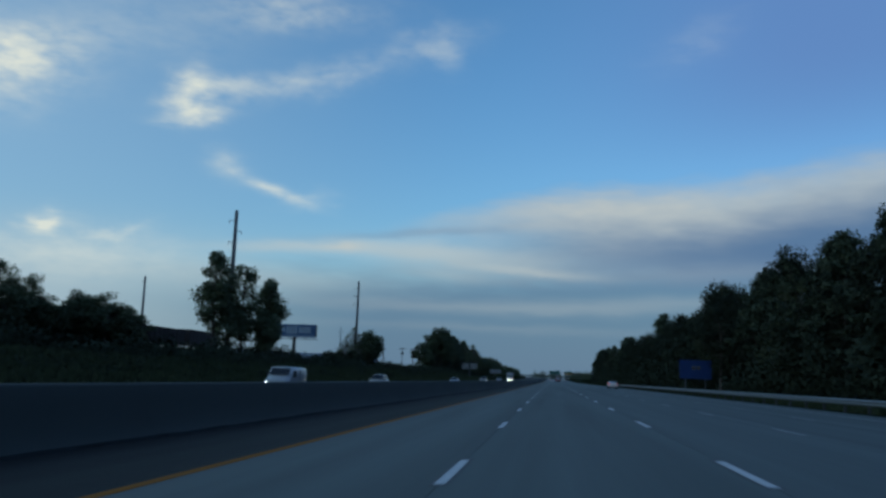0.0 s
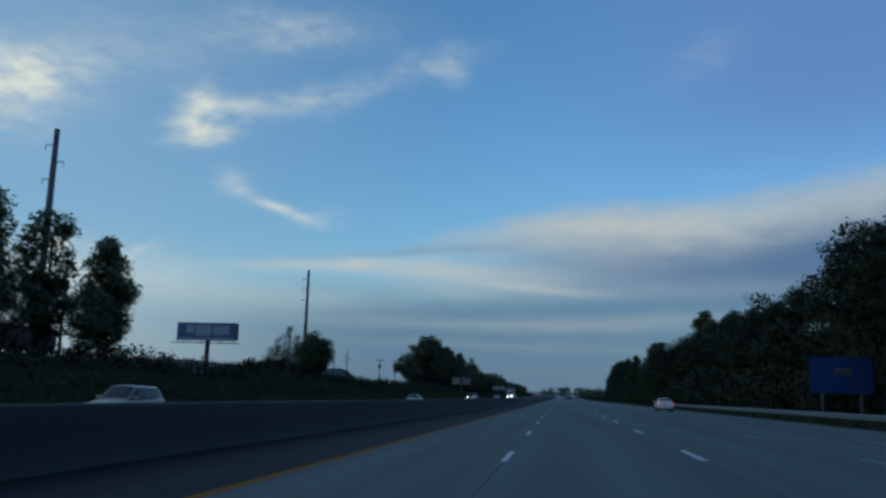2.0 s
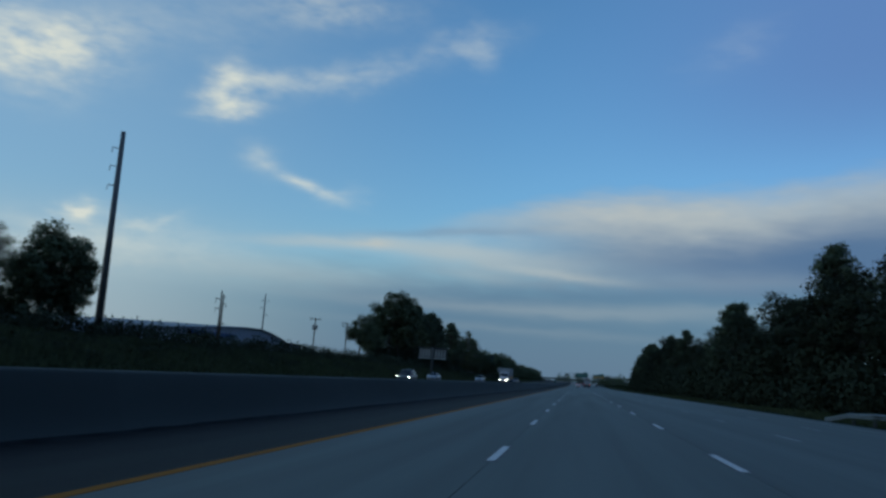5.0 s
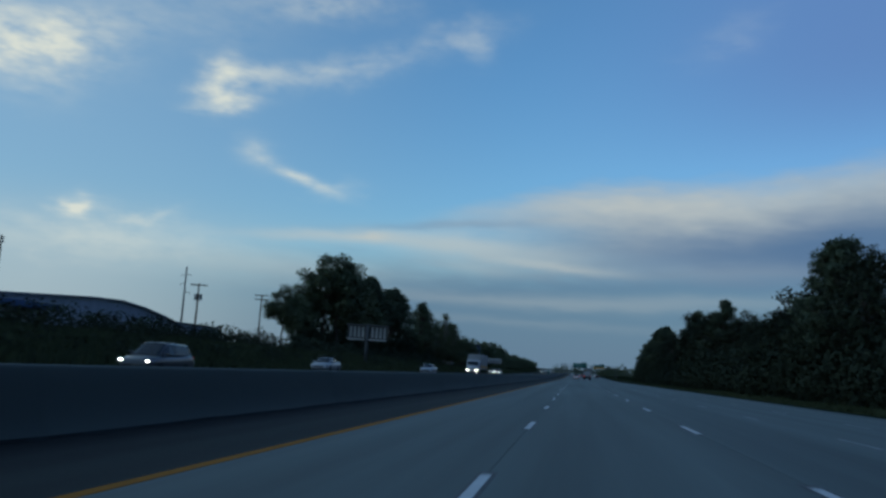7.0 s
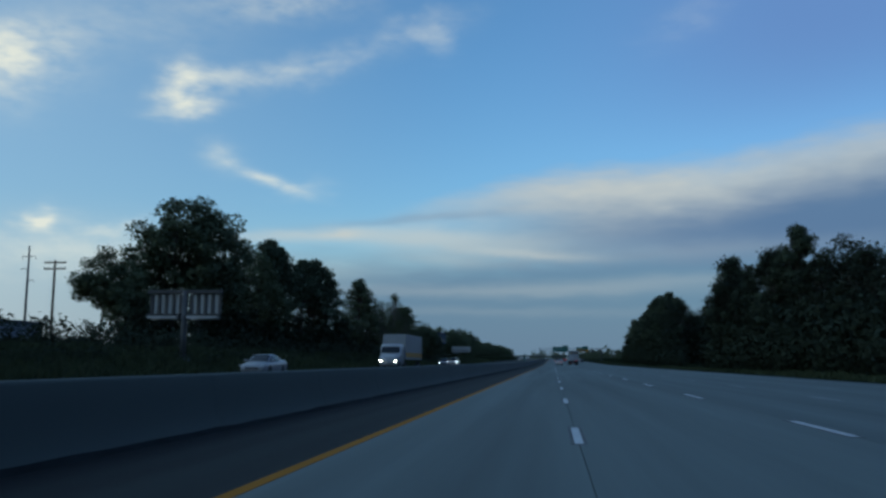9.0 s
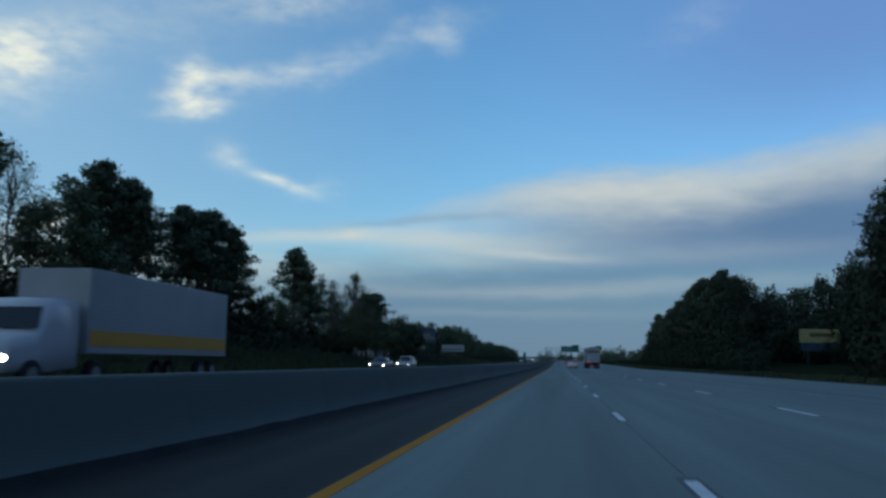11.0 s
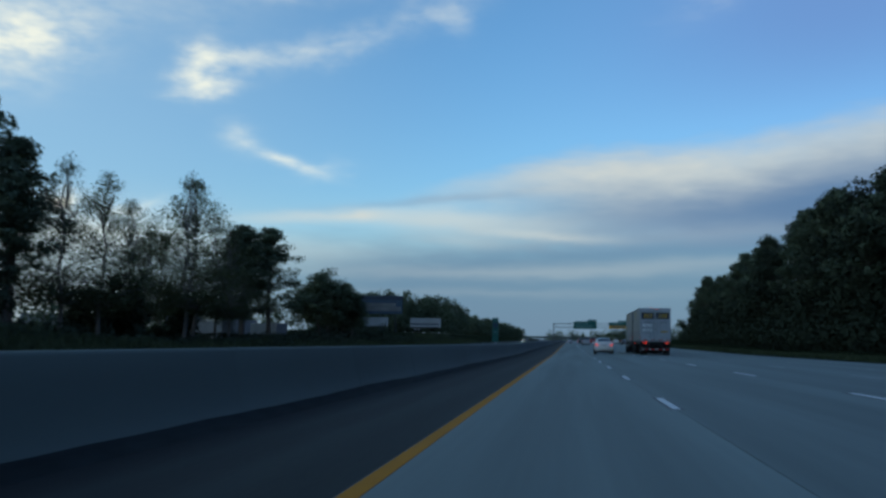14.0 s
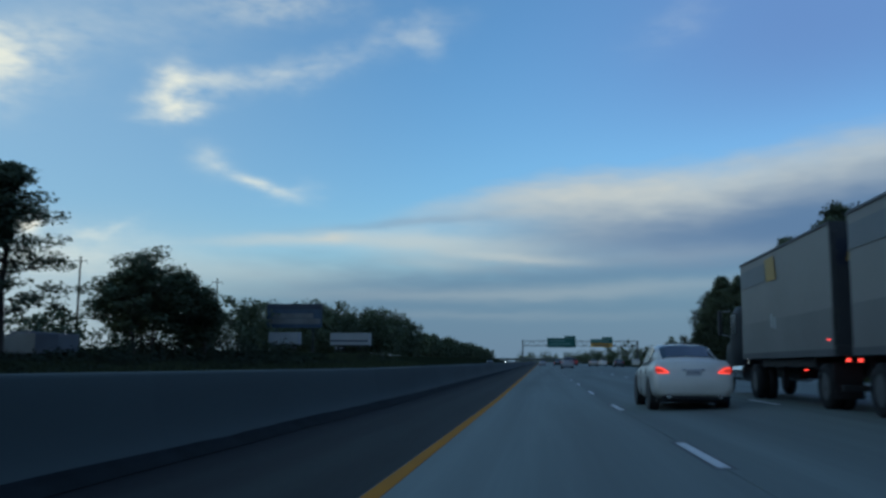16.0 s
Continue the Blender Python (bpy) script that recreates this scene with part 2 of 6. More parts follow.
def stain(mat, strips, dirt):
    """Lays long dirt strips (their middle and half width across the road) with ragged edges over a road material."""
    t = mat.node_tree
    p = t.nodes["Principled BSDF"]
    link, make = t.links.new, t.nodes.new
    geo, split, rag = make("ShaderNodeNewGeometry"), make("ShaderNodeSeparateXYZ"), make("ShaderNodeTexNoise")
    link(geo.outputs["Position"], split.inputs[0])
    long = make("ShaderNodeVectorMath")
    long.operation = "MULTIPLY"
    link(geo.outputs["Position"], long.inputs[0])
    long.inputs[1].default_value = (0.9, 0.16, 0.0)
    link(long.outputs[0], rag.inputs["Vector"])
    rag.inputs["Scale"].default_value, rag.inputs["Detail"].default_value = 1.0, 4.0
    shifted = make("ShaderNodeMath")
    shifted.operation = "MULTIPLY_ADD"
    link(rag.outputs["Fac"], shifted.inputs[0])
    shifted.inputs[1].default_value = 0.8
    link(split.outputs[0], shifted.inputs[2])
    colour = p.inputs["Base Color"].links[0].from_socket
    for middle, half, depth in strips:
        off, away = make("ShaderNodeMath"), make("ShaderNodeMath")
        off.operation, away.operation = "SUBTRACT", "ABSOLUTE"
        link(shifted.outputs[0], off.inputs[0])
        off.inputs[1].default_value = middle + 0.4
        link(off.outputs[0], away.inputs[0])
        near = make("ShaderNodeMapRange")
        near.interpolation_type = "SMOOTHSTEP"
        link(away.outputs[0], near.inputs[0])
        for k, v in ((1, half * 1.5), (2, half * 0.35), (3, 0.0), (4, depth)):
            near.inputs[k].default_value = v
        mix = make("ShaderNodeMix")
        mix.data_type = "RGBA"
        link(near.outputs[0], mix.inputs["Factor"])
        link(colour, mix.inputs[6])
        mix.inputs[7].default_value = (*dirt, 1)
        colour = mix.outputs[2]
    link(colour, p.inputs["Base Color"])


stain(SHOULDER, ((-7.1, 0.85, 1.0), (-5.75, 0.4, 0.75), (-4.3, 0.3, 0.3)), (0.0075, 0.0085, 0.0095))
# near-black tone of the strip added along the barrier's foot
FOOT_DARK = material("foot_dark_tone", (0.018, 0.022, 0.023), 0.95, vary=0.5, scale=1.2, fine=14.0, bump=0.5, shine=0.1)
JOINT = material("joint_filler", (0.03, 0.03, 0.03), 0.9, bump=0.1)
PAINT_W = material("white_road_paint", (0.52, 0.53, 0.52), 0.6, vary=0.3, scale=3.0, fine=25.0, bump=0.15, tint=(0.42, 0.43, 0.43))
PAINT_OLD = material("faded_road_paint", (0.27, 0.28, 0.28), 0.7, vary=0.35, scale=2.0, fine=25.0, bump=0.15, tint=(0.17, 0.18, 0.18))
PAINT_B = material("black_contrast_paint", (0.06, 0.062, 0.064), 0.7, vary=0.3)
PAINT_Y = material("amber_road_paint", (0.35, 0.148, 0.008), 0.85, vary=0.3, scale=0.8, fine=20.0, tint=(0.30, 0.13, 0.01), start_tint=(0.62, 0.58, 0.5), shine=0.1)
# undergrowth leaf colour darkened: the shade low in the woods is put into it
SHADED_LEAF = foliage("shade_toned_leaves", (0.030, 0.039, 0.025), (0.038, 0.047, 0.030))
# darker copy of the broadleaf colour, which imitates the wood's own shade
SHADE_GREEN = foliage("shade_dark_broad_leaves", (0.031, 0.040, 0.026), (0.039, 0.048, 0.031))
GRASS = material("roadside_grass", (0.014, 0.019, 0.010), 0.95, vary=0.5, scale=0.12, fine=1.6, bump=0.6, tint=(0.020, 0.023, 0.012), shine=0.0)
BLADE = foliage("grass_blades", (0.034, 0.044, 0.022), (0.050, 0.059, 0.030))
GALV = material("galvanised_steel", (0.25, 0.27, 0.28), 0.5, metal=0.7, vary=0.2, scale=1.0)
WEATHER_STEEL = material("weathered_pole_steel", (0.10, 0.105, 0.11), 0.65, metal=0.4, vary=0.25, scale=0.5)
DARK_STEEL = material("dark_painted_steel", (0.05, 0.052, 0.055), 0.55, metal=0.3, vary=0.2)
WOOD_POLE = material("creosoted_wood", (0.075, 0.055, 0.04), 0.9, vary=0.35, scale=0.7, fine=14.0, stretch=(3, 3, 0.3))
BARK = material("grey_brown_bark", (0.085, 0.07, 0.058), 0.95, vary=0.4, scale=1.0, fine=9.0, bump=0.6, stretch=(2, 2, 0.4))
PALE_BARK = material("pale_bark", (0.13, 0.122, 0.11), 0.9, vary=0.35, scale=1.5, fine=9.0, bump=0.4, stretch=(2, 2, 0.4))
LEAF = foliage("broad_leaves", (0.086, 0.108, 0.064), (0.104, 0.126, 0.074))
NEEDLE = foliage("pine_needles", (0.078, 0.099, 0.063), (0.094, 0.116, 0.072))
SPRING = foliage("spring_leaves", (0.068, 0.082, 0.042), (0.090, 0.102, 0.050))
SIGN_BLUE = material("blue_sign_sheet", (0.008, 0.032, 0.14), 0.45, vary=0.15, scale=0.6, bump=0.03)
SIGN_GREEN = material("green_sign_sheet", (0.008, 0.085, 0.072), 0.45, vary=0.12, scale=0.6, bump=0.03)
DIM_PRINT = material("dull_sign_print", (0.09, 0.19, 0.17), 0.5, vary=0.1, scale=0.6, bump=0.03)
SIGN_YELLOW = material("yellow_sign_sheet", (0.42, 0.22, 0.02), 0.45, vary=0.12, scale=0.6, bump=0.03)
ALU = material("bare_sign_aluminium", (0.31, 0.32, 0.33), 0.45, metal=0.5, vary=0.2, scale=0.8)
WHITE_SHEET = material("white_sign_sheet", (0.72, 0.73, 0.74), 0.5, vary=0.1, scale=0.6, bump=0.03)

# ---------- small builders ----------
def mesh_object(name, bm, mat, parent=None, smooth_faces=False):
    me = bpy.data.meshes.new(name)
    bm.normal_update()
    bm.to_mesh(me)
    bm.free()
    for m in (mat if isinstance(mat, (list, tuple)) else [mat]):
        me.materials.append(m)
    if smooth_faces:
        me.shade_smooth()
    ob = new(name, me)
    if parent:
        ob.parent = parent
    return ob


def part(name, bm, mat, parent, label="", smooth_faces=False):
    ob = mesh_object(name, bm, mat, parent, smooth_faces)
    return tagged(ob, label) if label else ob


def thing(name, place, label, category, group="", turn=0.0):
    ob = new(name)
    ob.matrix_world = pose(*place, 0, 0, turn)
    ob.empty_display_size = 0.3
    return tagged(ob, label, category, group)


def box(bm, x0, x1, y0, y1, z0, z1, bevel=0.0):
    r = bmesh.ops.create_cube(bm, size=1.0)
    vs = r["verts"]
    for v in vs:
        v.co = Vector(((x0 + x1) / 2 + v.co.x * (x1 - x0), (y0 + y1) / 2 + v.co.y * (y1 - y0), (z0 + z1) / 2 + v.co.z * (z1 - z0)))
    if bevel:
        es = list({e for v in vs for e in v.link_edges})
        bmesh.ops.bevel(bm, geom=es, offset=bevel, segments=2, affect="EDGES", profile=0.6)
    return vs


def boxed(x0, x1, y0, y1, z0, z1, bevel=0.0):
    bm = bmesh.new()
    box(bm, x0, x1, y0, y1, z0, z1, bevel)
    return bm


def tube(bm, a, b, r0, r1, sides=8, cap=True):
    a, b = Vector(a), Vector(b)
    d = (b - a).normalized()
    s = d.cross((0, 1, 0) if abs(d.y) < 0.9 else (1, 0, 0)).normalized()
    u = d.cross(s)
    rings = []
    for p, r in ((a, r0), (b, r1)):
        rings.append([bm.verts.new(p + (s * math.cos(k * math.tau / sides) + u * math.sin(k * math.tau / sides)) * r) for k in range(sides)])
    for k in range(sides):
        bm.faces.new((rings[0][k], rings[0][(k + 1) % sides], rings[1][(k + 1) % sides], rings[1][k]))
    if cap:
        bm.faces.new(rings[1])
        bm.faces.new(rings[0][::-1])
    return bm


def tubed(a, b, r0, r1=None, sides=10):
    return tube(bmesh.new(), a, b, r0, r0 if r1 is None else r1, sides)


def sweep(profile, stations):
    """A solid drawn along stations (y, z lift) from a closed x-z profile."""
    bm = bmesh.new()
    rings = [[bm.verts.new((x, y, z + lift)) for x, z in profile] for y, lift in stations]
    n = len(profile)
    for a, b in zip(rings, rings[1:]):
        for k in range(n):
            bm.faces.new((a[k], a[(k + 1) % n], b[(k + 1) % n], b[k]))
    bm.faces.new(rings[0][::-1])
    bm.faces.new(rings[-1])
    bmesh.ops.recalc_face_normals(bm, faces=bm.faces)
    return bm


# ---------- lie of the land ----------
CROWN, LEFT_FALL = 3.66, math.tan(radians(3.0))


def rise(y):
    return 0.005 * min(max(y - 560, 0), 700)


def level(x, y=0.0):
    """The height of the road and the verges at a place."""
    if x > CROWN:
        z = CROWN * LEFT_FALL - 0.008 * (min(x, 18) - CROWN)
        z += 0.05 * max(min(x, 60) - 24, 0)
    elif x > -8.2:
        z = LEFT_FALL * x
    else:
        z = LEFT_FALL * -8.2 + (-0.12 if x > -28 else -0.19)
        z += 0.3 * min(max((y - 150) / 250, 0), 1) if x < -28.2 else 0.6 * min(max((y - 150) / 200, 0), 1)
        bank = 0.22 * max(-29 - max(x, -39), 0) + 0.05 * max(-39 - max(x, -70), 0)
        z += bank * (1 - 0.72 * min(max((y - 505) / 30, 0), max((710 - y) / 30, 0), 1))
    return z + rise(y)


YS = [-60, 0, 100, 200, 300, 400, 505, 535, 560, 600, 680, 710, 800, 900, 1000, 1100, 1260, 1400]


def strip(x0, x1, y0=-60.0, y1=1400.0, lift=0.0, thick=0.2):
    """A slab of road between two lines, which follows the lie of the land."""
    ys = [y0] + [y for y in YS if y0 < y < y1] + [y1]
    xs = [x0] + ([CROWN] if x0 < CROWN < x1 else []) + [x1]
    bm = bmesh.new()
    top = [[bm.verts.new((x, y, level(x, y) + lift)) for x in xs] for y in ys]
    low = [[bm.verts.new((x, y, level(x, y) + lift - thick)) for x in xs] for y in ys]
    for i in range(len(ys) - 1):
        for j in range(len(xs) - 1):
            bm.faces.new((top[i][j], top[i][j + 1], top[i + 1][j + 1], top[i + 1][j]))
        bm.faces.new((top[i][0], top[i + 1][0], low[i + 1][0], low[i][0]))
        bm.faces.new((top[i][-1], low[i][-1], low[i + 1][-1], top[i + 1][-1]))
    return bm


# ground: one sheet out to the horizon, sunk a little under the roads
xs = [-4000, -1500, -600, -300, -150, -100, -70, -60, -50, -44, -39, -36, -33, -29, -28, -27.5, -26, -12, 0, 12, 17.4, 18, 20, 24, 30, 40, 60, 90, 150, 300, 600, 1500, 4000]
ys = [-800, -300] + YS + [1600, 2000, 2600, 4500]
bm = bmesh.new()
grid = []
for y in ys:
    row = []
    for x in xs:
        bumpy = 0.35 * noise.noise((x * 0.05, y * 0.03, 0)) if (x < -31 or x > 21) and abs(x) < 400 else 0
        row.append(bm.verts.new((x, y, level(x, y) + bumpy - (0.9 if -27.5 < x < 17.4 else 0.0))))
    grid.append(row)
for i in range(len(ys) - 1):
    for j in range(len(xs) - 1):
        bm.faces.new((grid[i][j], grid[i][j + 1], grid[i + 1][j + 1], grid[i + 1][j]))
tagged(mesh_object("ground", bm, GRASS), "rough dark green roadside grass and open land", "ground", kind="structure")

# our carriageway: concrete lanes with sealed joints between them
LANES = [-3.66, 0.0, 3.66, 7.32, 10.98, 14.64]
road = tagged(mesh_object("road", strip(-3.76, 17.3, lift=-0.03, thick=0.3), JOINT), "worn grey concrete motorway carriageway with five lanes", "road", kind="structure")
for a, b in zip(LANES, LANES[1:]):
    left = a + 0.006 if a > -3 else a - 0.07
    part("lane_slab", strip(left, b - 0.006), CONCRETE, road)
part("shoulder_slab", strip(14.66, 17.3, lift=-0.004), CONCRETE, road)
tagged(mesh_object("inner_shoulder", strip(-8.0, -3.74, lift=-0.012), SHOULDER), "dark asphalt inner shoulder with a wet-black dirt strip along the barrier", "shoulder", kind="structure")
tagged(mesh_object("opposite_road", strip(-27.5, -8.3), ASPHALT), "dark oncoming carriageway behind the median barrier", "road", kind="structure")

# lane marks
marks = tagged(new("lane_marking"), "broken white lane lines with black edges on concrete", "lane marking", kind="structure")


def flat(x0, x1, y0, y1, lift):
    bm = bmesh.new()
    vs = [bm.verts.new((x, y, level(x, y) + lift)) for x, y in ((x0, y0), (x1, y0), (x1, y1), (x0, y1))]
    bm.faces.new(vs)
    low = [bm.verts.new(v.co - Vector((0, 0, 0.003))) for v in vs]
    for k in range(4):
        bm.faces.new((vs[k], low[k], low[(k + 1) % 4], vs[(k + 1) % 4]))
    return bm


DASH, STEP = 3.05, 12.192
for line in LANES[1:5]:
    for k in range(-2, 74 if line < 7 else 60):
        y = k * STEP - (0.3 if line > 3 else 0.0)
        part("dash", flat(line - 0.065, line + 0.065, y, y + DASH, 0.007), PAINT_W if line < 7 else PAINT_OLD, marks)
        if line < 7 and k < 62:
            part("dash_edge", flat(line - 0.115, line + 0.115, y - 0.12, y + DASH + 0.3, 0.0035), PAINT_B, marks)
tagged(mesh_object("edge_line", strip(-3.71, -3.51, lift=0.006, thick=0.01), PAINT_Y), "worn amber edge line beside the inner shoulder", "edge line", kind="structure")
tagged(mesh_object("outer_edge_line", strip(14.55, 14.69, lift=0.006, thick=0.01), PAINT_OLD), "faded white edge line beside the outer shoulder", "edge line", kind="structure")

# median barrier in cast lengths
barrier = tagged(new("median_barrier"), "long grimy grey concrete median barrier wall", "barrier", kind="structure")
PROFILE = [(-0.42, -0.14), (0.60, -0.14), (0.585, -0.02), (0.53, 0.03), (0.47, 0.10), (0.41, 0.19), (0.36, 0.29), (0.32, 0.40), (0.28, 0.54), (0.245, 0.70), (0.20, 0.94), (0.15, 1.22), (0.13, 1.265), (0.09, 1.29), (-0.17, 1.29), (-0.21, 1.24), (-0.28, 0.36), (-0.42, 0.08)]
LENGTH = 9.15
piece = None
for k in range(-6, 150):
    y = k * LENGTH
    z = level(-8.1, y + LENGTH / 2) - 0.02
    if piece is None:
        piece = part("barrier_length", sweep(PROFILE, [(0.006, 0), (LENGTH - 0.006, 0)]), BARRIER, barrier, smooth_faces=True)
        piece.data.set_sharp_from_angle(angle=radians(50))
        o = piece
    else:
        o = new("barrier_length", piece.data)
        o.parent = barrier
    tilt = math.degrees(math.atan(rise(y + LENGTH) / LENGTH - rise(y) / LENGTH))
    o.matrix_world = pose(-8.2, y, level(-8.1, y) - 0.02 - 0.03 + 0.13 * min(max((y - 260) / 250, 0), 1), tilt, 0, 0)

# dark strip added to darken the barrier's foot, with an uneven upper edge
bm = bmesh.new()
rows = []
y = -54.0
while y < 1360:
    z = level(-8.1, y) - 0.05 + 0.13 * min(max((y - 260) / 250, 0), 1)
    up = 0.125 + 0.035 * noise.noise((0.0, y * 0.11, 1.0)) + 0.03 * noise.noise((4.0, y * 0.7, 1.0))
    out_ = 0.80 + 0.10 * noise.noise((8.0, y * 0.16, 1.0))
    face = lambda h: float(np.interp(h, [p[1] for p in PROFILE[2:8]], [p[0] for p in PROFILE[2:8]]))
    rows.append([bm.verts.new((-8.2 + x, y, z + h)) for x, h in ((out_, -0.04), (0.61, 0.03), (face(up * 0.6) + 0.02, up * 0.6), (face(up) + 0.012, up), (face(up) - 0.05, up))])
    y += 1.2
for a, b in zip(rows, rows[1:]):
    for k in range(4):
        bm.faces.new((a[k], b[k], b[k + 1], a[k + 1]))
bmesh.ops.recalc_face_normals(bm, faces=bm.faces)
tagged(mesh_object("grit_strip", bm, FOOT_DARK, smooth_faces=True), "dark strip added along the foot of the barrier", "grit", kind="stuff")

# ---------- trees ----------
rng = np.random.default_rng(7)


def leaf_mesh(name, sprays, size, mat, stretch=1.6, flat_z=1.0):
    """Many small leaf sprays, each a small triangle turned at random, which faces away from its clump."""
    centres, outward = sprays
    n = len(centres)
    d = rng.normal(size=(n, 3))
    d[:, 2] *= flat_z
    d /= np.linalg.norm(d, axis=1)[:, None]
    o = np.cross(d, rng.normal(size=(n, 3)))
    o /= np.linalg.norm(o, axis=1)[:, None]
    s = size * rng.uniform(0.6, 1.4, (n, 1))
    v = np.empty((n, 3, 3))
    v[:, 0] = centres - d * s * stretch / 2
    v[:, 1] = centres + d * s * stretch / 2 + o * s * 0.25
    v[:, 2] = centres + o * s * 0.9 + d * s * rng.uniform(-0.3, 0.3, (n, 1))
    facing = np.cross(v[:, 1] - v[:, 0], v[:, 2] - v[:, 0])
    turned = (facing * outward).sum(1) < 0
    v[turned] = v[turned][:, ::-1]
    facing[turned] *= -1
    facing /= np.linalg.norm(facing, axis=1)[:, None] + 1e-9
    normal = outward * 0.9 + facing * 0.1
    normal /= np.linalg.norm(normal, axis=1)[:, None] + 1e-9
    me = bpy.data.meshes.new(name)
    me.vertices.add(3 * n), me.loops.add(3 * n), me.polygons.add(n)
    me.vertices.foreach_set("co", v.ravel())
    me.loops.foreach_set("vertex_index", np.arange(3 * n, dtype=np.int32))
    me.polygons.foreach_set("loop_start", np.arange(0, 3 * n, 3, dtype=np.int32))
    me.update(calc_edges=True)
    soft = me.attributes.new("custom_normal", "FLOAT_VECTOR", "POINT")
    soft.data.foreach_set("vector", np.repeat(normal, 3, axis=0).astype(np.float32).ravel())
    me.materials.append(mat)
    return me


def clump_points(clumps, per):
    """Points through a list of leaf clumps (middle, half sizes), thickest near each clump's outside."""
    out, ways = [], []
    for c, r in clumps:
        k = max(6, int(per * (r[0] * r[1] * r[2]) ** (1 / 3)))
        p = rng.normal(size=(k, 3))
        p /= np.linalg.norm(p, axis=1)[:, None]
        ways.append(p.copy())
        p *= rng.uniform(0.15, 1.0, (k, 1)) ** 0.5 * (1 + 0.3 * rng.random((k, 1)) ** 4)
        out.append(np.asarray(c) + p * np.asarray(r))
    return np.concatenate(out), np.concatenate(ways)


def limbs(bm, base, clumps, r, share=0.6):
    """Limbs from the trunk out to the clumps."""
    for c, _ in clumps:
        if rng.random() < share:
            foot = Vector((base[0] * 0.3 + c[0] * 0.08, base[1] * 0.3 + c[1] * 0.08, min(base[2], c[2]) * 0.55 + c[2] * 0.32))
            mid = foot.lerp(Vector(c), 0.55) + Vector(rng.normal(size=3) * 0.25)
            tube(bm, foot, mid, r, r * 0.6, 4, False)
            tube(bm, mid, Vector(c), r * 0.6, r * 0.2, 3, False)


def trunk_mesh(h, r, lean=0.3):
    bm = bmesh.new()
    last = Vector((0, 0, -0.6))
    n = 5
    for k in range(1, n + 1):
        p = Vector((rng.normal() * lean * 0.4, rng.normal() * lean * 0.4, h * k / n))
        tube(bm, last, p, r * (1 - 0.75 * (k - 1) / n) * (1.35 if k == 1 else 1), r * (1 - 0.75 * k / n), 8, False)
        last = p
    return bm, last


def make_tree(kind, h, label, category="tree"):
    """One tree with a tapered trunk, limbs and a crown of leaf sprays."""
    t = thing("tree", (0, -3000, 0), label, category)
    if kind in ("pine", "full"):
        # boughs under a rounded top: dense above, long and sparse with open gaps below, needle clumps on their outer half
        low = 0.36 if kind == "pine" else 0.28
        bm, top = trunk_mesh(h * 0.96, 0.29 * h / 20)
        clumps = []
        n = 54 if kind == "pine" else 62
        for k in range(n):
            f = ((k + rng.random()) / n) ** (0.75 if kind == "pine" else 0.85)
            z = h * (low + (0.965 - low) * f)
            dome = min(1.0, 1.75 * (1.0 - f)) ** 0.7
            reach = h * (0.012 + 0.20 * dome) * rng.uniform(0.6, 1.12) * (1.15 if f < 0.3 else 1.0)
            a = rng.uniform(0, math.tau)
            rising = 0.35 * f - 0.10
            for g in ((0.35, 0.68, 1.0) if f > 0.3 else (0.72, 1.0)):
                w = h * 0.044 * rng.uniform(0.65, 1.4)
                stray = 0.35 * min(1.0, 0.3 + dome)
                c = (math.cos(a) * reach * g + rng.normal() * stray, math.sin(a) * reach * g + rng.normal() * stray, z + reach * g * rising + rng.normal() * 0.2)
                clumps.append((c, (w, w, w * 0.62)))
        for k in range(5):
            a = rng.uniform(0, math.tau)
            clumps.append(((math.cos(a) * h * 0.022, math.sin(a) * h * 0.022, h * rng.uniform(0.90, 0.965)), (h * 0.034, h * 0.034, h * 0.03)))
        mat, size, per = NEEDLE, 0.24, 76 if kind == "pine" else 96
    elif kind in ("broad", "evergreen"):
        bm, top = trunk_mesh(h * 0.7, 0.26 * h / 18)
        clumps = []
        for k in range(46):
            p = rng.normal(size=3)
            p /= np.linalg.norm(p)
            p *= rng.uniform(0.3, 1.0) ** 0.6
            w = h * rng.uniform(0.055, 0.10)
            wide = 0.23 * h * (1.12 - 0.45 * max(p[2], 0))
            clumps.append(((p[0] * wide, p[1] * wide, h * 0.585 + p[2] * h * 0.345), (w, w, w * 0.8)))
        mat, size, per = LEAF if kind == "broad" else SHADE_GREEN, 0.30 if kind == "broad" else 0.28, 138 if kind == "broad" else 96
    elif kind == "tall":
        bm, top = trunk_mesh(h * 0.9, 0.2 * h / 18)
        clumps = []
        for k in range(44):
            f = rng.random()
            a = rng.uniform(0, math.tau)
            reach = h * 0.135 * math.sin(math.pi * (0.12 + 0.85 * f)) * rng.uniform(0.3, 1.1)
            w = h * rng.uniform(0.04, 0.07)
            clumps.append(((math.cos(a) * reach, math.sin(a) * reach, h * (0.24 + 0.73 * f)), (w, w, w * 1.25)))
        mat, size, per = LEAF, 0.27, 165
    else:  # thin spring crown that the sky shows through
        bm, top = trunk_mesh(h * 0.93, 0.15 * h / 18, 0.5)
        clumps = []
        for k in range(112):
            f = rng.random() ** 1.7
            a = rng.uniform(0, math.tau)
            reach = h * 0.27 * min(1.0, 1.35 * (1 - f) ** 0.95 + 0.02) * min(1.0, 0.45 + 3 * f) * rng.uniform(0.1, 1.1) ** 0.55
            w = h * rng.uniform(0.040, 0.076) * (1.1 - 0.5 * f)
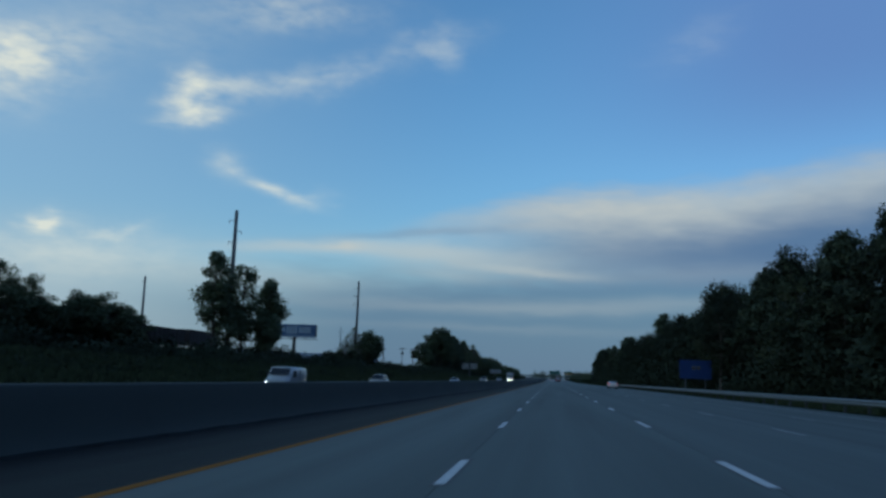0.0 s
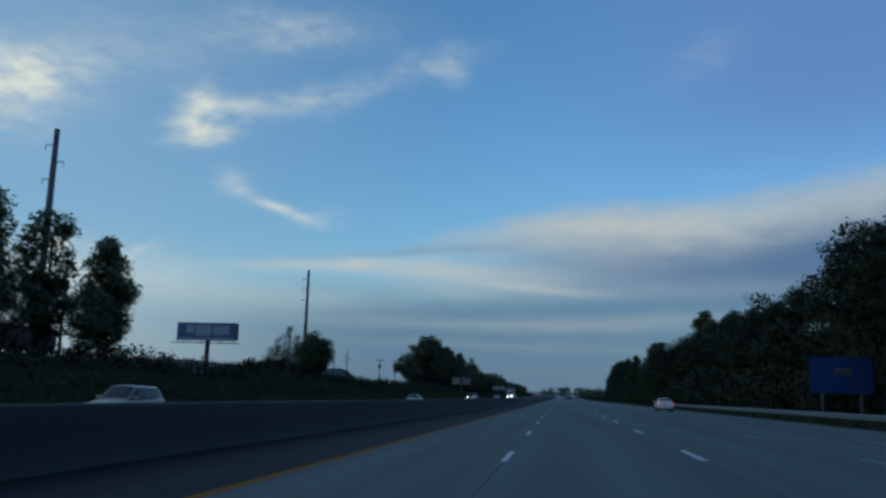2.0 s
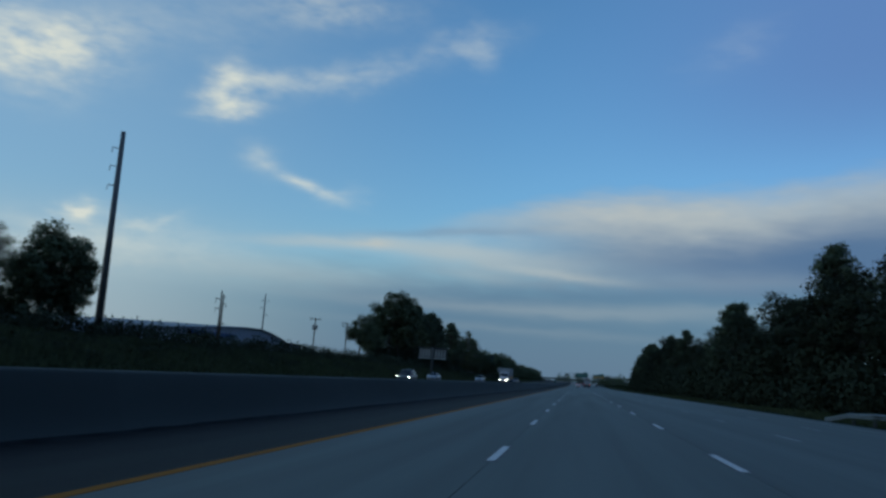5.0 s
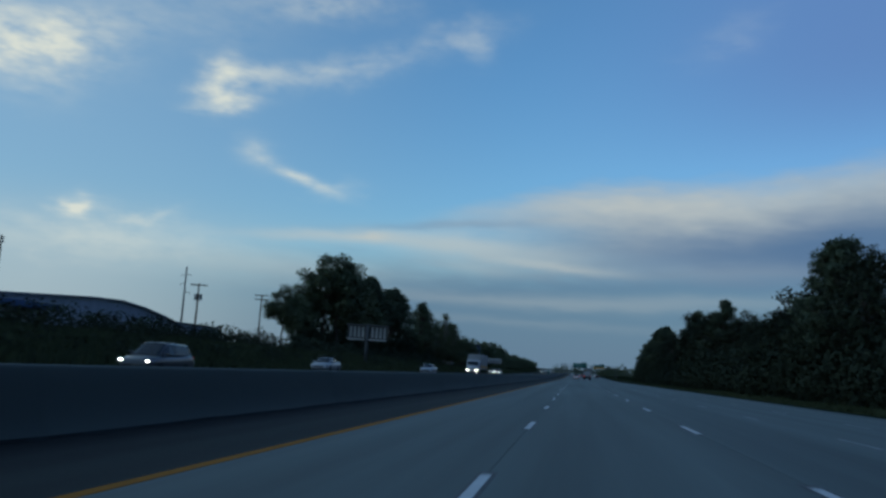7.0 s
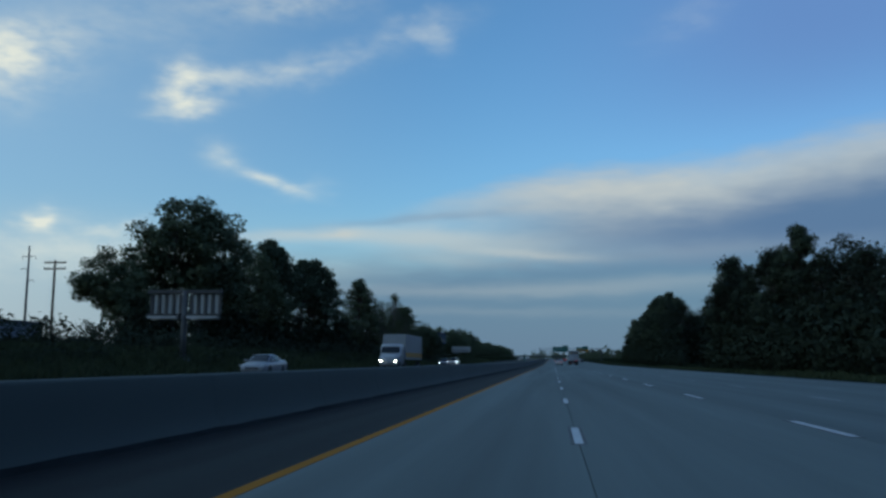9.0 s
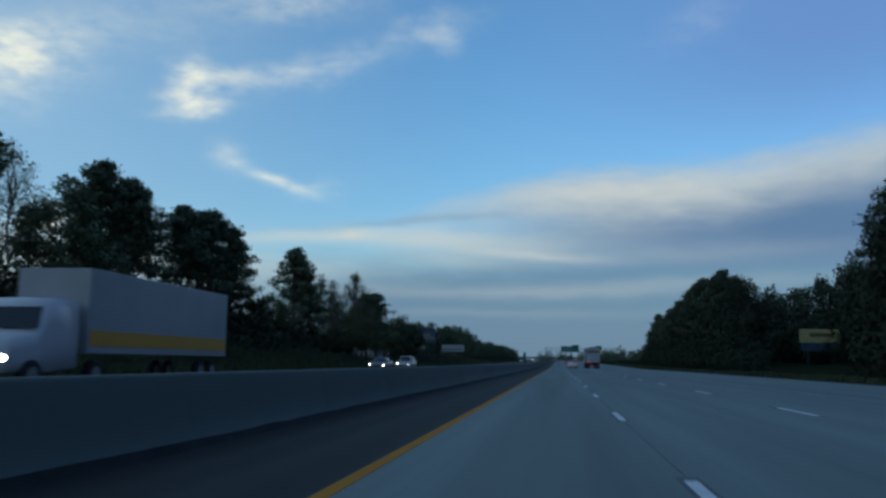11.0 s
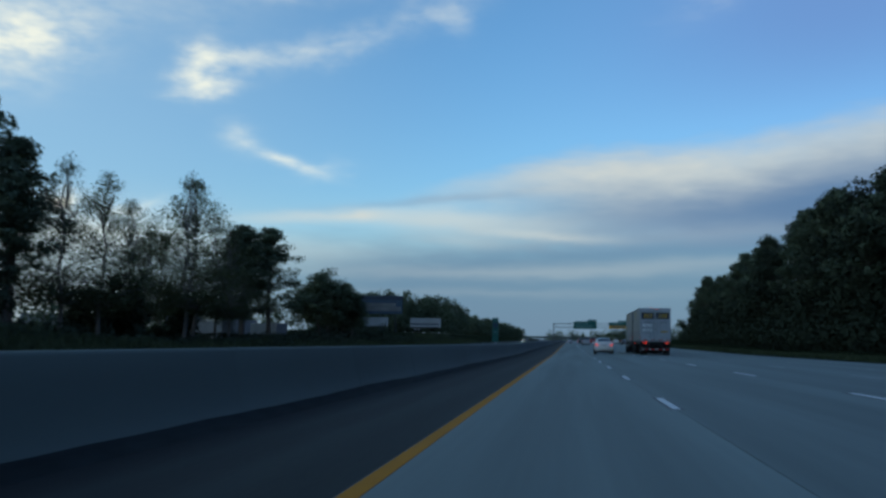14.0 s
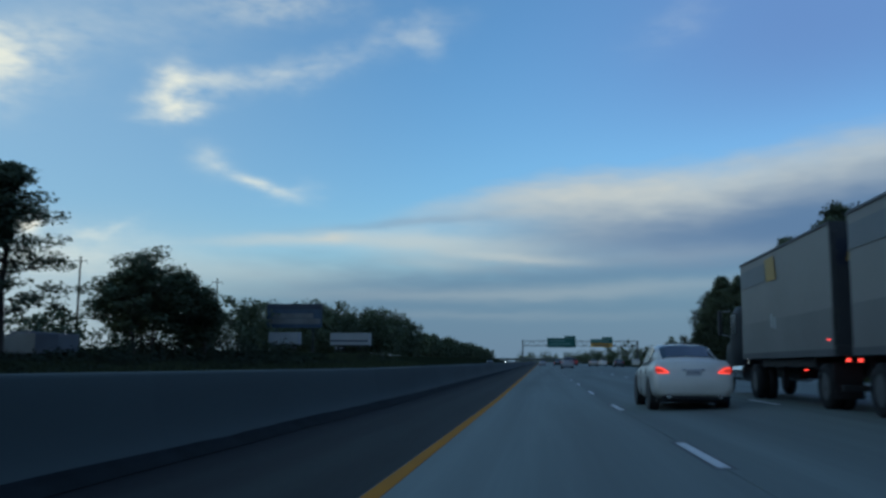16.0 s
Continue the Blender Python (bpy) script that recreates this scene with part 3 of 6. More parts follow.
            clumps.append(((math.cos(a) * reach, math.sin(a) * reach, h * (0.2 + 0.78 * f) + reach * 0.25), (w, w, w * 1.1)))
        mat, size, per = SPRING, 0.12, 112
    limbs(bm, top * 0.8, clumps, 0.055 if kind != "thin" else 0.045, 0.9 if kind != "thin" else 1.0)
    part("trunk", bm, BARK if kind != "thin" else PALE_BARK, t, smooth_faces=True)
    crown = new("crown", leaf_mesh("crown", clump_points(clumps, per), size, mat, 1.9 if kind == "pine" else 1.4))
    crown.parent = t
    return t


STOCK = {
    "pine": [make_tree("pine", 20, "tall dark loblolly pine with a bare lower trunk") for _ in range(4)],
    "full": [make_tree("full", 20, "dark pine with layered boughs down to low on its trunk") for _ in range(3)],
    "broad": [make_tree("broad", 18, "dense dark green broadleaf tree with an uneven crown") for _ in range(4)],
    "evergreen": [make_tree("evergreen", 18, "dense broadleaf tree with a lumpy crown, leaves toned for shade") for _ in range(4)],
    "tall": [make_tree("tall", 18, "narrow upright dark broadleaf tree") for _ in range(3)],
    "thin": [make_tree("thin", 18, "thin pale-barked tree with sparse spring leaves") for _ in range(3)],
}
HEIGHT = {"pine": 20, "full": 20, "broad": 18, "evergreen": 18, "tall": 18, "thin": 18}
LABEL_RIGHT = "wood beside the outer verge"
LABEL_LEFT = "trees behind the oncoming carriageway"


def plant(kind, x, y, top, group, girth=1.0):
    """A tree whose tip stands at the height top."""
    z = level(x, y)
    s = max(top - z, 2) / HEIGHT[kind]
    src = STOCK[kind][int(rng.integers(len(STOCK[kind])))]
    t = copy_thing(src, pose(x, y, z))
    w = s * girth
    t.matrix_basis = pose(x, y, z, 0, 0, rng.uniform(0, 360)) @ Matrix.Diagonal((w, w, s, 1))
    return tagged(t, group=group)


# wood on the outer side: its skyline along the road
RY = [-40, 40, 73, 101, 136, 162, 200, 226, 250, 283, 325, 346, 365, 388, 402, 443, 456, 472, 492, 521, 534, 564, 586, 615, 662, 688, 718, 742, 765, 785]
RZ = [15, 15.8, 16.2, 18, 17.6, 17.0, 16.0, 16.4, 17.2, 17.0, 17.4, 16.2, 12.4, 14.0, 17, 17.8, 18.2, 13, 14, 17.5, 18.5, 19.5, 19, 18.5, 16.5, 15.6, 16.2, 16.4, 16.6, 15]
low_wood, back_wood = [], []
y = -30.0


def drawn_back(y):
    """How far the wood's edge has drawn away from the road."""
    return 0.042 * max(y - 450, 0)


def on_sight_line(x, y):
    """Whether a tree is left out: the gap is cut to fit the camera's view of the yellow board."""
    return y > 400 and x < 52 and any(0.262 < (x + 1.35) / max(y - c, 1) < 0.375 for c in (369, 376, 384, 393))


while y < 785:
    top = float(np.interp(y, RY, RZ))
    pine = (int(y) // 45) % 3 == 1 or y > 560
    back = drawn_back(y)
    top *= 1 + back / 40
    x = 30 + back + rng.uniform(-2, 3)
    if not on_sight_line(x, y):
        plant("pine" if rng.random() < (0.6 if pine else 0.2) else "evergreen", x, y, top * rng.uniform(0.9, 1.08), LABEL_RIGHT, 1.05)
    for k in range(2):
        low_wood.append((26.5 + back + rng.uniform(-1, 2.5), y + rng.uniform(-3, 4), top * rng.uniform(0.4, 0.66), rng.uniform(2.0, 3.0)))
    for k in range(2):
        back_wood.append((39 + back + rng.uniform(-3, 7), y + rng.uniform(-3, 4), top * rng.uniform(0.55, 0.8), rng.uniform(2.4, 3.6)))
    y += rng.uniform(6.4, 9.0)
low_wood = [c for c in low_wood if not on_sight_line(*c[:2]) and not (110 < c[1] < 136 and c[0] < 28.5)]
back_wood = [c for c in back_wood if not on_sight_line(*c[:2])] + [(64 + rng.uniform(-4, 6), y, rng.uniform(22, 26), rng.uniform(3.2, 4.4)) for y in np.arange(470, 700, 2.2)] + [(60 + rng.uniform(-3, 5), y, rng.uniform(8, 13), 3.6) for y in np.arange(470, 670, 2.5)]
for x, y, top, kind in ((39, 295.5, 25.2, "pine"), (43.6, 271.5, 24.6, "evergreen"), (41, 262, 23.0, "evergreen"), (36, 240, 20.4, "evergreen"), (31, 327, 18.6, "pine"), (31, 333, 18.4, "pine"), (29.5, 145, 20.2, "evergreen"), (31, 151, 19.6, "evergreen"), (29, 137, 17.5, "thin"), (27, 128, 16.8, "evergreen"), (28, 88, 13, "thin"), (30, 68, 17.2, "evergreen"), (30, 77, 17.4, "evergreen"), (31, 86, 18.0, "evergreen"), (30, 97, 19.2, "evergreen"), (31, 105, 19.2, "evergreen"), (29, 58, 16.2, "evergreen"), (30, 404, 18.2, "pine"), (30, 443, 18.8, "pine"), (27.5, 93, 12.5, "thin"), (35.5, 585, 22.5, "pine"), (34, 562, 21.5, "pine"), (40, 625, 24.5, "pine"), (42, 660, 25.5, "pine"), (43, 690, 25.0, "pine")):
    plant(kind, x, y, top, LABEL_RIGHT)

# left side: each tree with the height of its tip
for x, y, top, kind in (
    (-58, 137, 21.3, "tall"), (-56.5, 147, 21.0, "tall"), (-54, 155, 18.6, "tall"), (-56, 160, 17.8, "tall"), (-52, 148, 13, "broad"), (-55, 72, 12.2, "broad"), (-56, 79, 11.2, "broad"), (-55, 88, 10.4, "broad"), (-57, 142, 14, "broad"), (-55, 158, 11, "broad"),
    (-50.6, 236, 14.2, "round"), (-51.2, 238.5, 13.0, "round"), (-50.2, 234, 12.6, "round"), (-51, 240, 9.5, "round"), (-50.5, 231.5, 9.5, "round"),
    (-53, 226, 13.6, "thin"), (-54, 222, 11.2, "thin"), (-52, 229, 12.2, "thin"), (-55, 224, 10.0, "thin"), (-53, 231, 11.0, "thin"), (-56, 219, 6.2, "round"), (-58, 216, 5.6, "round"),
    (-61.5, 404.5, 17.4, "broad"), (-60, 408, 17.8, "broad"), (-58.5, 403, 12.5, "broad"), (-54.5, 411, 26.6, "broad"), (-52.5, 415, 26.4, "broad"), (-53, 424, 25.6, "broad"), (-55, 438, 22.6, "thin"), (-54, 446, 21.5, "broad"),
    (-55.5, 455.5, 24.6, "pine"), (-56, 462.5, 23.8, "pine"), (-57, 467, 24.4, "pine"), (-57, 405, 14, "broad"), (-54, 428, 18, "broad"), (-53, 450, 17, "broad"), (-54, 494.5, 22.6, "pine"), (-55.5, 498, 19.5, "full"), (-58, 540, 18, "thin"),
    (-55, 478, 23.4, "pine"), (-55, 484, 23.2, "full"), (-55.5, 489.5, 24.4, "pine"), (-58, 487, 22.0, "pine"), (-60, 472, 22.4, "pine"),
    (-52, 509, 13.6, "broad"), (-53, 516, 12.5, "thin"), (-53.2, 526.5, 23.4, "pine"), (-54, 535.5, 20.4, "pine"), (-52, 532, 14.5, "pine"),
    (-51.5, 539.5, 19.4, "thin"), (-51, 546, 18.8, "thin"), (-52, 554, 17.2, "thin"), (-50, 564.5, 22.4, "thin"), (-51.5, 570, 22.4, "thin"), (-53, 560, 15.0, "thin"), (-48, 574, 17.0, "thin"), (-53, 581, 18.4, "thin"), (-56, 570, 15.0, "thin"),
    (-53.4, 593, 19.3, "full"), (-53, 604, 20.3, "full"), (-56, 599, 18.2, "full"), (-50.5, 626, 15.0, "round"), (-50, 630, 16.2, "round"), (-48.5, 637, 13.6, "round"), (-53, 633, 14.0, "round"), (-48, 642, 10.5, "round"), (-56, 655, 10.2, "broad"), (-58, 664, 10.0, "broad"), (-60, 672, 10.5, "broad"),
):
    plant("broad" if kind == "round" else kind, x, y, top, LABEL_LEFT, {"tall": 1.4, "pine": 1.12, "round": 1.4, "full": 1.18 if y < 580 else 1.42, "thin": 1.5 if y < 245 else 1.35}.get(kind, 1.05) * (0.95 if kind == "round" and y < 260 else 1))
# low scrub wood at the start and the far belt on the left
y = 20.0
while y < 98:
    plant("broad", -54 + rng.uniform(-3, 3), y, rng.uniform(8.0, 10.0), LABEL_LEFT, 1.7)
    y += rng.uniform(4, 6)
far_wood = []
for y0, y1, x0, z0, z1, step in ((680, 840, -72, 14, 18, 4), (920, 1400, -56, 13, 17, 3.5), (560, 690, -84, 9, 12, 6), (930, 1500, -66, 14, 20, 6), (130, 380, -130, 8, 12, 9)):
    y = float(y0)
    while y < y1:
        far_wood.append((x0 + rng.uniform(-6, 6), y, rng.uniform(z0, z1), rng.uniform(2.4, 4.0)))
        y += rng.uniform(0.7, 1.3) * step
far_wood += [(x + rng.uniform(-2, 2), y + rng.uniform(-2.5, 2.5), rng.uniform(19.5, 22.0) - max(x + 58, 0) * 0.35, rng.uniform(3.4, 4.4)) for x in range(-92, -47, 5) for y in range(786, 876, 6) if x < -62 or y > 810]
far_wood += [(28 + rng.uniform(0, 150), 880 + rng.uniform(0, 500), rng.uniform(8, 14), rng.uniform(2.5, 4)) for k in range(90)]
far_wood += [(-34 + rng.uniform(0, 110), 1660 + rng.uniform(0, 120), rng.uniform(12, 22), rng.uniform(3, 5)) for k in range(60)]
for group in STOCK.values():
    for t in group:
        for o in [*t.children_recursive, t]:
            bpy.data.objects.remove(o)


# undergrowth along the edges of the woods, and rough growth on the bank
def scrub(name, spots, label, mat, size=0.3, per=75):
    clumps = [((x, y, level(x, y) + h * 0.42), (w, w, h * 0.6)) for x, y, w, h in spots]
    return tagged(new(name, leaf_mesh(name, clump_points(clumps, per), size, mat)), label, "undergrowth", kind="stuff")


def woods(name, columns, label, per=60, size=0.42, mat=LEAF):
    """A mass of far or inner trees: columns of leaf clumps from the ground to the tree tops."""
    clumps = []
    for x, y, top, w in columns:
        z = level(x, y)
        h = max(top - z, 2)
        for k in range(9):
            f = (k + rng.random()) / 9
            r = w * (1.05 - 0.55 * f ** 2)
            clumps.append(((x + rng.normal() * w * 0.45, y + rng.normal() * w * 0.45, z + h * (0.08 + 0.84 * f)), (r * 0.75, r * 0.75, max(h * 0.085, r * 0.55))))
    return tagged(new(name, leaf_mesh(name, clump_points(clumps, per), size, mat)), label, "woodland", kind="stuff")


woods("woodland_edge", low_wood, "lower dark growth at the front of the wood", 80, 0.33, SHADED_LEAF)
woods("woodland", back_wood, "dark trees deeper in the wood beside the road", 29, 0.57, SHADE_GREEN)
woods("far_woodland", far_wood, "far belts of dark trees along the road", 25, 0.58)
woods("thicket", [(-55 + rng.uniform(-5, 5), y, rng.uniform(7.5, 12.0), rng.uniform(1.6, 2.6)) for y in np.arange(466, 530, 2.0)] + [(-55 + rng.uniform(-5, 5), y, rng.uniform(7, 12), rng.uniform(1.8, 2.8)) for y in np.arange(404, 466, 2.6)] + [(-60 + rng.uniform(-4, 6), y, rng.uniform(1.9, 2.5), rng.uniform(1.0, 1.5)) for y in np.arange(536, 574, 2.4)] + [(-54 + rng.uniform(-3, 3), y, rng.uniform(6.0, 8.2), rng.uniform(1.3, 2.0)) for y in np.arange(548, 558, 1.3)] + [(-54 + rng.uniform(-2, 2), y, rng.uniform(5.6, 7.2), rng.uniform(1.1, 1.6)) for y in np.arange(571, 578, 1.3)] + [(-56 + rng.uniform(-4, 4), y, rng.uniform(6.0, 7.6), rng.uniform(1.6, 2.4)) for y in np.arange(217, 240, 1.6)] + [(-56 + rng.uniform(-3, 3), y, rng.uniform(7.0, 8.6), rng.uniform(1.6, 2.4)) for y in np.arange(30, 96, 1.6)], "dark thicket between the roadside trunks", 80, 0.36, SHADED_LEAF)
scrub("undergrowth", [(23.8 + drawn_back(y) + rng.uniform(0, 4.0), y + rng.uniform(-2, 2), rng.uniform(1.3, 2.4), rng.uniform(2.0, 6.0)) for y in np.arange(-30, 785, 1.5) if not on_sight_line(25.5, y) and not 112 < y < 136]
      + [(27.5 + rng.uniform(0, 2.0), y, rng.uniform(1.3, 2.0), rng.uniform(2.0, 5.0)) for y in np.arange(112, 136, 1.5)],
      "dense dark shrubs and saplings along the wood edge", SHADED_LEAF)
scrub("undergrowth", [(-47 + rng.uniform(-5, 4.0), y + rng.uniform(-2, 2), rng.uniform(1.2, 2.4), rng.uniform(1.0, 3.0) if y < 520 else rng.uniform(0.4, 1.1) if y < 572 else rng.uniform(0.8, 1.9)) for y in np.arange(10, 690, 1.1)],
      "dark shrubs on the bank behind the oncoming road", SHADED_LEAF, 0.26, 95)
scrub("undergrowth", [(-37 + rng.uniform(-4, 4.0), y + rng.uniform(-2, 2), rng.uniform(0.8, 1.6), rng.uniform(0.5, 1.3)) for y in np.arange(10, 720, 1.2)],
      "tall rough weeds on the grassy bank", SHADED_LEAF, 0.16, 75)
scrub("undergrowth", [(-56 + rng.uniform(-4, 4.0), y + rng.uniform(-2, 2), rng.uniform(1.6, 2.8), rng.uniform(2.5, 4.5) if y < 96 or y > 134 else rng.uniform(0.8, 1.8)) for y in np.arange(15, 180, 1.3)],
      "dense dark thicket below the rail embankment", SHADED_LEAF, 0.3)
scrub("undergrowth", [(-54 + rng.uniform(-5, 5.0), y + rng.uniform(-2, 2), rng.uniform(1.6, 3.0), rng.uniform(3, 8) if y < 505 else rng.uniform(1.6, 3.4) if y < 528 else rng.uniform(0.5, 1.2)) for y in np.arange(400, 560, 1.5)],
      "dense dark growth below the roadside trees", SHADED_LEAF, 0.3)

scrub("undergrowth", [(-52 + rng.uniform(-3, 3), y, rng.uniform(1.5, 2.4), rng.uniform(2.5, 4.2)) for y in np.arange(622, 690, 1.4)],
      "dark shrubs below the roadside trees beside parked trailers", SHADED_LEAF, 0.3)

def grass(name, n, x0, x1, y0, y1, tall, label):
    """Upright grass blades scattered over a stretch of the verge."""
    x, y = rng.uniform(x0, x1, n), rng.uniform(y0, y1, n)
    patch = np.array([noise.noise((a * 0.22, b * 0.12, 3.0)) for a, b in zip(x, y)])
    h = tall * rng.uniform(0.5, 1.2, n) * (1 + 0.9 * np.clip(patch, -0.6, 1))
    z = np.array([level(a, b) for a, b in zip(x, y)])
    turn = rng.uniform(0, math.tau, n)
    wide = 0.16 + 0.20 * h
    v = np.empty((n, 3, 3))
    v[:, 0] = np.stack([x - np.cos(turn) * wide, y - np.sin(turn) * wide, z - 0.3], 1)
    v[:, 1] = np.stack([x + np.cos(turn) * wide, y + np.sin(turn) * wide, z - 0.3], 1)
    v[:, 2] = np.stack([x + rng.normal(0, 0.14, n), y + rng.normal(0, 0.14, n), z + h], 1)
    me = bpy.data.meshes.new(name)
    me.vertices.add(3 * n), me.loops.add(3 * n), me.polygons.add(n)
    me.vertices.foreach_set("co", v.ravel())
    me.loops.foreach_set("vertex_index", np.arange(3 * n, dtype=np.int32))
    me.polygons.foreach_set("loop_start", np.arange(0, 3 * n, 3, dtype=np.int32))
    me.update(calc_edges=True)
    me.materials.append(BLADE)
    return tagged(new(name, me), label, "grass", kind="stuff")


grass("verge_grass", 125000, -46, -28.6, 0, 730, 0.55, "uncut dark green grass on the bank beyond the oncoming road")
grass("verge_grass", 60000, 18.4, 25, 20, 730, 0.28, "rough grass along the outer verge below the wood")

# ---------- roadside furniture ----------
# guardrail on the outer verge, up to its sunk end
RAIL_X, RAIL_END = 17.6, 214.0
rail = thing("guardrail", (RAIL_X, 0, 0), "pale galvanised steel guardrail along the outer shoulder", "guardrail")
WAVE = [(0.0, 0.46), (-0.08, 0.50), (-0.08, 0.56), (0.0, 0.60), (0.0, 0.64), (-0.08, 0.68), (-0.08, 0.74), (0.0, 0.78), (0.012, 0.78), (-0.066, 0.735), (-0.066, 0.685), (0.012, 0.645), (0.012, 0.595), (-0.066, 0.555), (-0.066, 0.505), (0.012, 0.46)]
for k in range(34):
    y0 = -42 + k * 7.62
    if y0 + 7.62 < RAIL_END:
        part("beam", sweep(WAVE, [(y0, level(RAIL_X)), (y0 + 7.64, level(RAIL_X))]), GALV, rail)
part("end_beam", sweep(WAVE, [(RAIL_END - 6, level(RAIL_X)), (RAIL_END, level(RAIL_X) - 0.1), (RAIL_END + 5, level(RAIL_X) - 0.55)]), GALV, rail, "beam that dips into the ground")
for k in range(68):
    y = -42 + k * 3.81
    if y < RAIL_END:
        z = level(RAIL_X)
        part("post", boxed(0.02, 0.16, y - 0.05, y + 0.05, z - 0.4, z + 0.74), DARK_STEEL, rail)


def monopole(x, y, top, r, label, arms=(), material_=WEATHER_STEEL, reach=1.3):
    """A tapered pole with short davit arms and insulators."""
    z = level(x, y)
    t = thing("power_pole", (x, y, z), label, "power pole")
    part("shaft", tubed((0, 0, -0.5), (0, 0, top - z), r, r * 0.55, 12), material_, t, smooth_faces=True)
    for d, side in arms:
        h = top - z - d
        a = part("arm", tubed((0, 0, h), (side * reach, 0, h + 0.25), 0.09, 0.05, 6), material_, t)
        part("insulator", tubed((side * reach, 0, h + 0.2), (side * reach, 0, h - 0.5), 0.06, 0.06, 6), GALV, a)
    return t


monopole(-61.6, 153.6, 32.3, 0.58, "tall dark steel transmission pole with short arms", ((2.2, -1), (4.4, 1), (6.6, -1)))
monopole(-60.9, 262.9, 30.3, 0.54, "tall grey steel transmission pole with short arms", ((2.4, -1), (4.9, -1), (7.5, -1)))
monopole(-169.5, 336.0, 38.0, 0.7, "tall distant steel transmission pole", ((2.2, -1), (4.6, 1)))
monopole(-57.8, 294.0, 12.2, 0.20, "slim weathered utility pole behind the bank", ((1.5, -1), (2.3, 1), (3.1, -1), (5.6, 1), (6.4, -1)), WOOD_POLE, 0.9)
monopole(-68.0, 318.6, 13.4, 0.20, "bare slim utility pole with a lamp cap", ((0.4, 1),), WOOD_POLE, 0.3)
monopole(-118, 474.5, 26.4, 0.34, "tall slim transmission pole with cross arms", ((2.6, -1), (2.6, 1), (5.4, -1), (8.0, 1)), WEATHER_STEEL, 1.6)
monopole(-84, 673, 20.0, 0.26, "weathered wooden utility pole beside parked trailers", ((1.0, -1), (1.0, 1)), WOOD_POLE, 1.2)
monopole(-75, 716, 20.2, 0.22, "slim wooden utility pole near a billboard", ((1.0, -1), (1.0, 1)), WOOD_POLE, 1.2)

# wooden poles with cross arms, the first with transformers
for x, y, top, drums, label in ((-63.2, 364.5, 12.7, True, "wooden utility pole with a cross arm and transformers"), (-63.5, 395.6, 13.6, False, "wooden utility pole with a double cross arm beside trees")):
    z = level(x, y)
    t = thing("utility_pole", (x, y, z), label, "utility pole")
    part("shaft", tubed((0, 0, -0.5), (0, 0, top - z), 0.20, 0.13, 10), WOOD_POLE, t, smooth_faces=True)
    for drop in ((0.4,) if drums else (0.3, 1.1)):
        part("cross_arm", boxed(-1.5, 1.5, -0.07, 0.07, top - drop - 0.1 - z, top - drop + 0.08 - z, 0.02), WOOD_POLE, t)
        for sx in (-1.4, -0.8, 0.8, 1.4):
            part("insulator", tubed((sx, 0, top - drop + 0.06 - z), (sx, 0, top - drop + 0.34 - z), 0.05, 0.04, 6), GALV, t)
    if drums:
        for sx in (-0.42, 0.42):
            part("transformer", tubed((sx, 0.1, 9.7 - z), (sx, 0.1, 10.8 - z), 0.27, 0.25, 12), GALV, t, "grey drum transformer")


def bars(parent, spots, y, mat, name="bar", depth=0.02):
    for x0, x1, z0, z1 in spots:
        part(name, boxed(x0, x1, y - depth, y, z0, z1), mat, parent)


BLUE_FACE = material("faded_blue_poster", (0.030, 0.085, 0.195), 0.5, vary=0.3, scale=0.5, bump=0.03)
PALE_FACE = material("pale_blue_poster", (0.19, 0.255, 0.335), 0.5, vary=0.25, scale=0.7, bump=0.03)
DARK_FACE = material("dark_poster", (0.014, 0.026, 0.05), 0.5, vary=0.3, scale=0.4, bump=0.03)
GREY_FACE = material("grey_poster", (0.034, 0.06, 0.10), 0.7, vary=0.35, scale=0.5, bump=0.03)

# blue billboard on one post
z = level(-69.6, 223.5)
t = thing("billboard", (-69.6, 223.5, z), "blue and white billboard on a single steel post", "billboard", turn=-4)
h0, h1 = 10.2 - z, 13.8 - z
part("post", tubed((0, 0.9, -0.5), (0, 0.9, h0 + 0.4), 0.5, 0.45, 16), DARK_STEEL, t, smooth_faces=True)
part("back_frame", boxed(-6.2, 6.2, 0.05, 1.7, h0 + 0.2, h1 - 0.1, 0.03), DARK_STEEL, t)
face = part("poster", boxed(-6.35, 6.35, -0.08, 0.05, h0, h1, 0.02), BLUE_FACE, t, "faded blue poster with pale panels")
bars(face, [(-4.4, -2.5, h0 + 1.5, h1 - 0.5), (-2.2, 1.1, h0 + 0.95, h1 - 0.45), (1.5, 5.0, h0 + 1.2, h1 - 0.6), (-6.2, 6.2, h0 + 0.12, h0 + 0.55)], -0.085, PALE_FACE, "pale_panel")
part("catwalk", boxed(-7.1, 7.4, -1.0, -0.15, h0 - 0.55, h0 - 0.42), DARK_STEEL, t)
for sx in (-6, -3.6, -1.2, 1.2, 3.6, 6):
    part("bracket", tubed((sx, -0.95, h0 - 0.48), (sx, 0.3, h0 + 0.1), 0.05, 0.05, 6), DARK_STEEL, t)
for sx in (-4, 0, 4):
    part("floodlight", boxed(sx - 0.3, sx + 0.3, -1.5, -1.15, h0 - 0.5, h0 - 0.3, 0.03), DARK_STEEL, t)

GREY_PRINT = material("grey_blue_picture", (0.14, 0.145, 0.145), 0.7, vary=0.35, scale=0.5, bump=0.03)
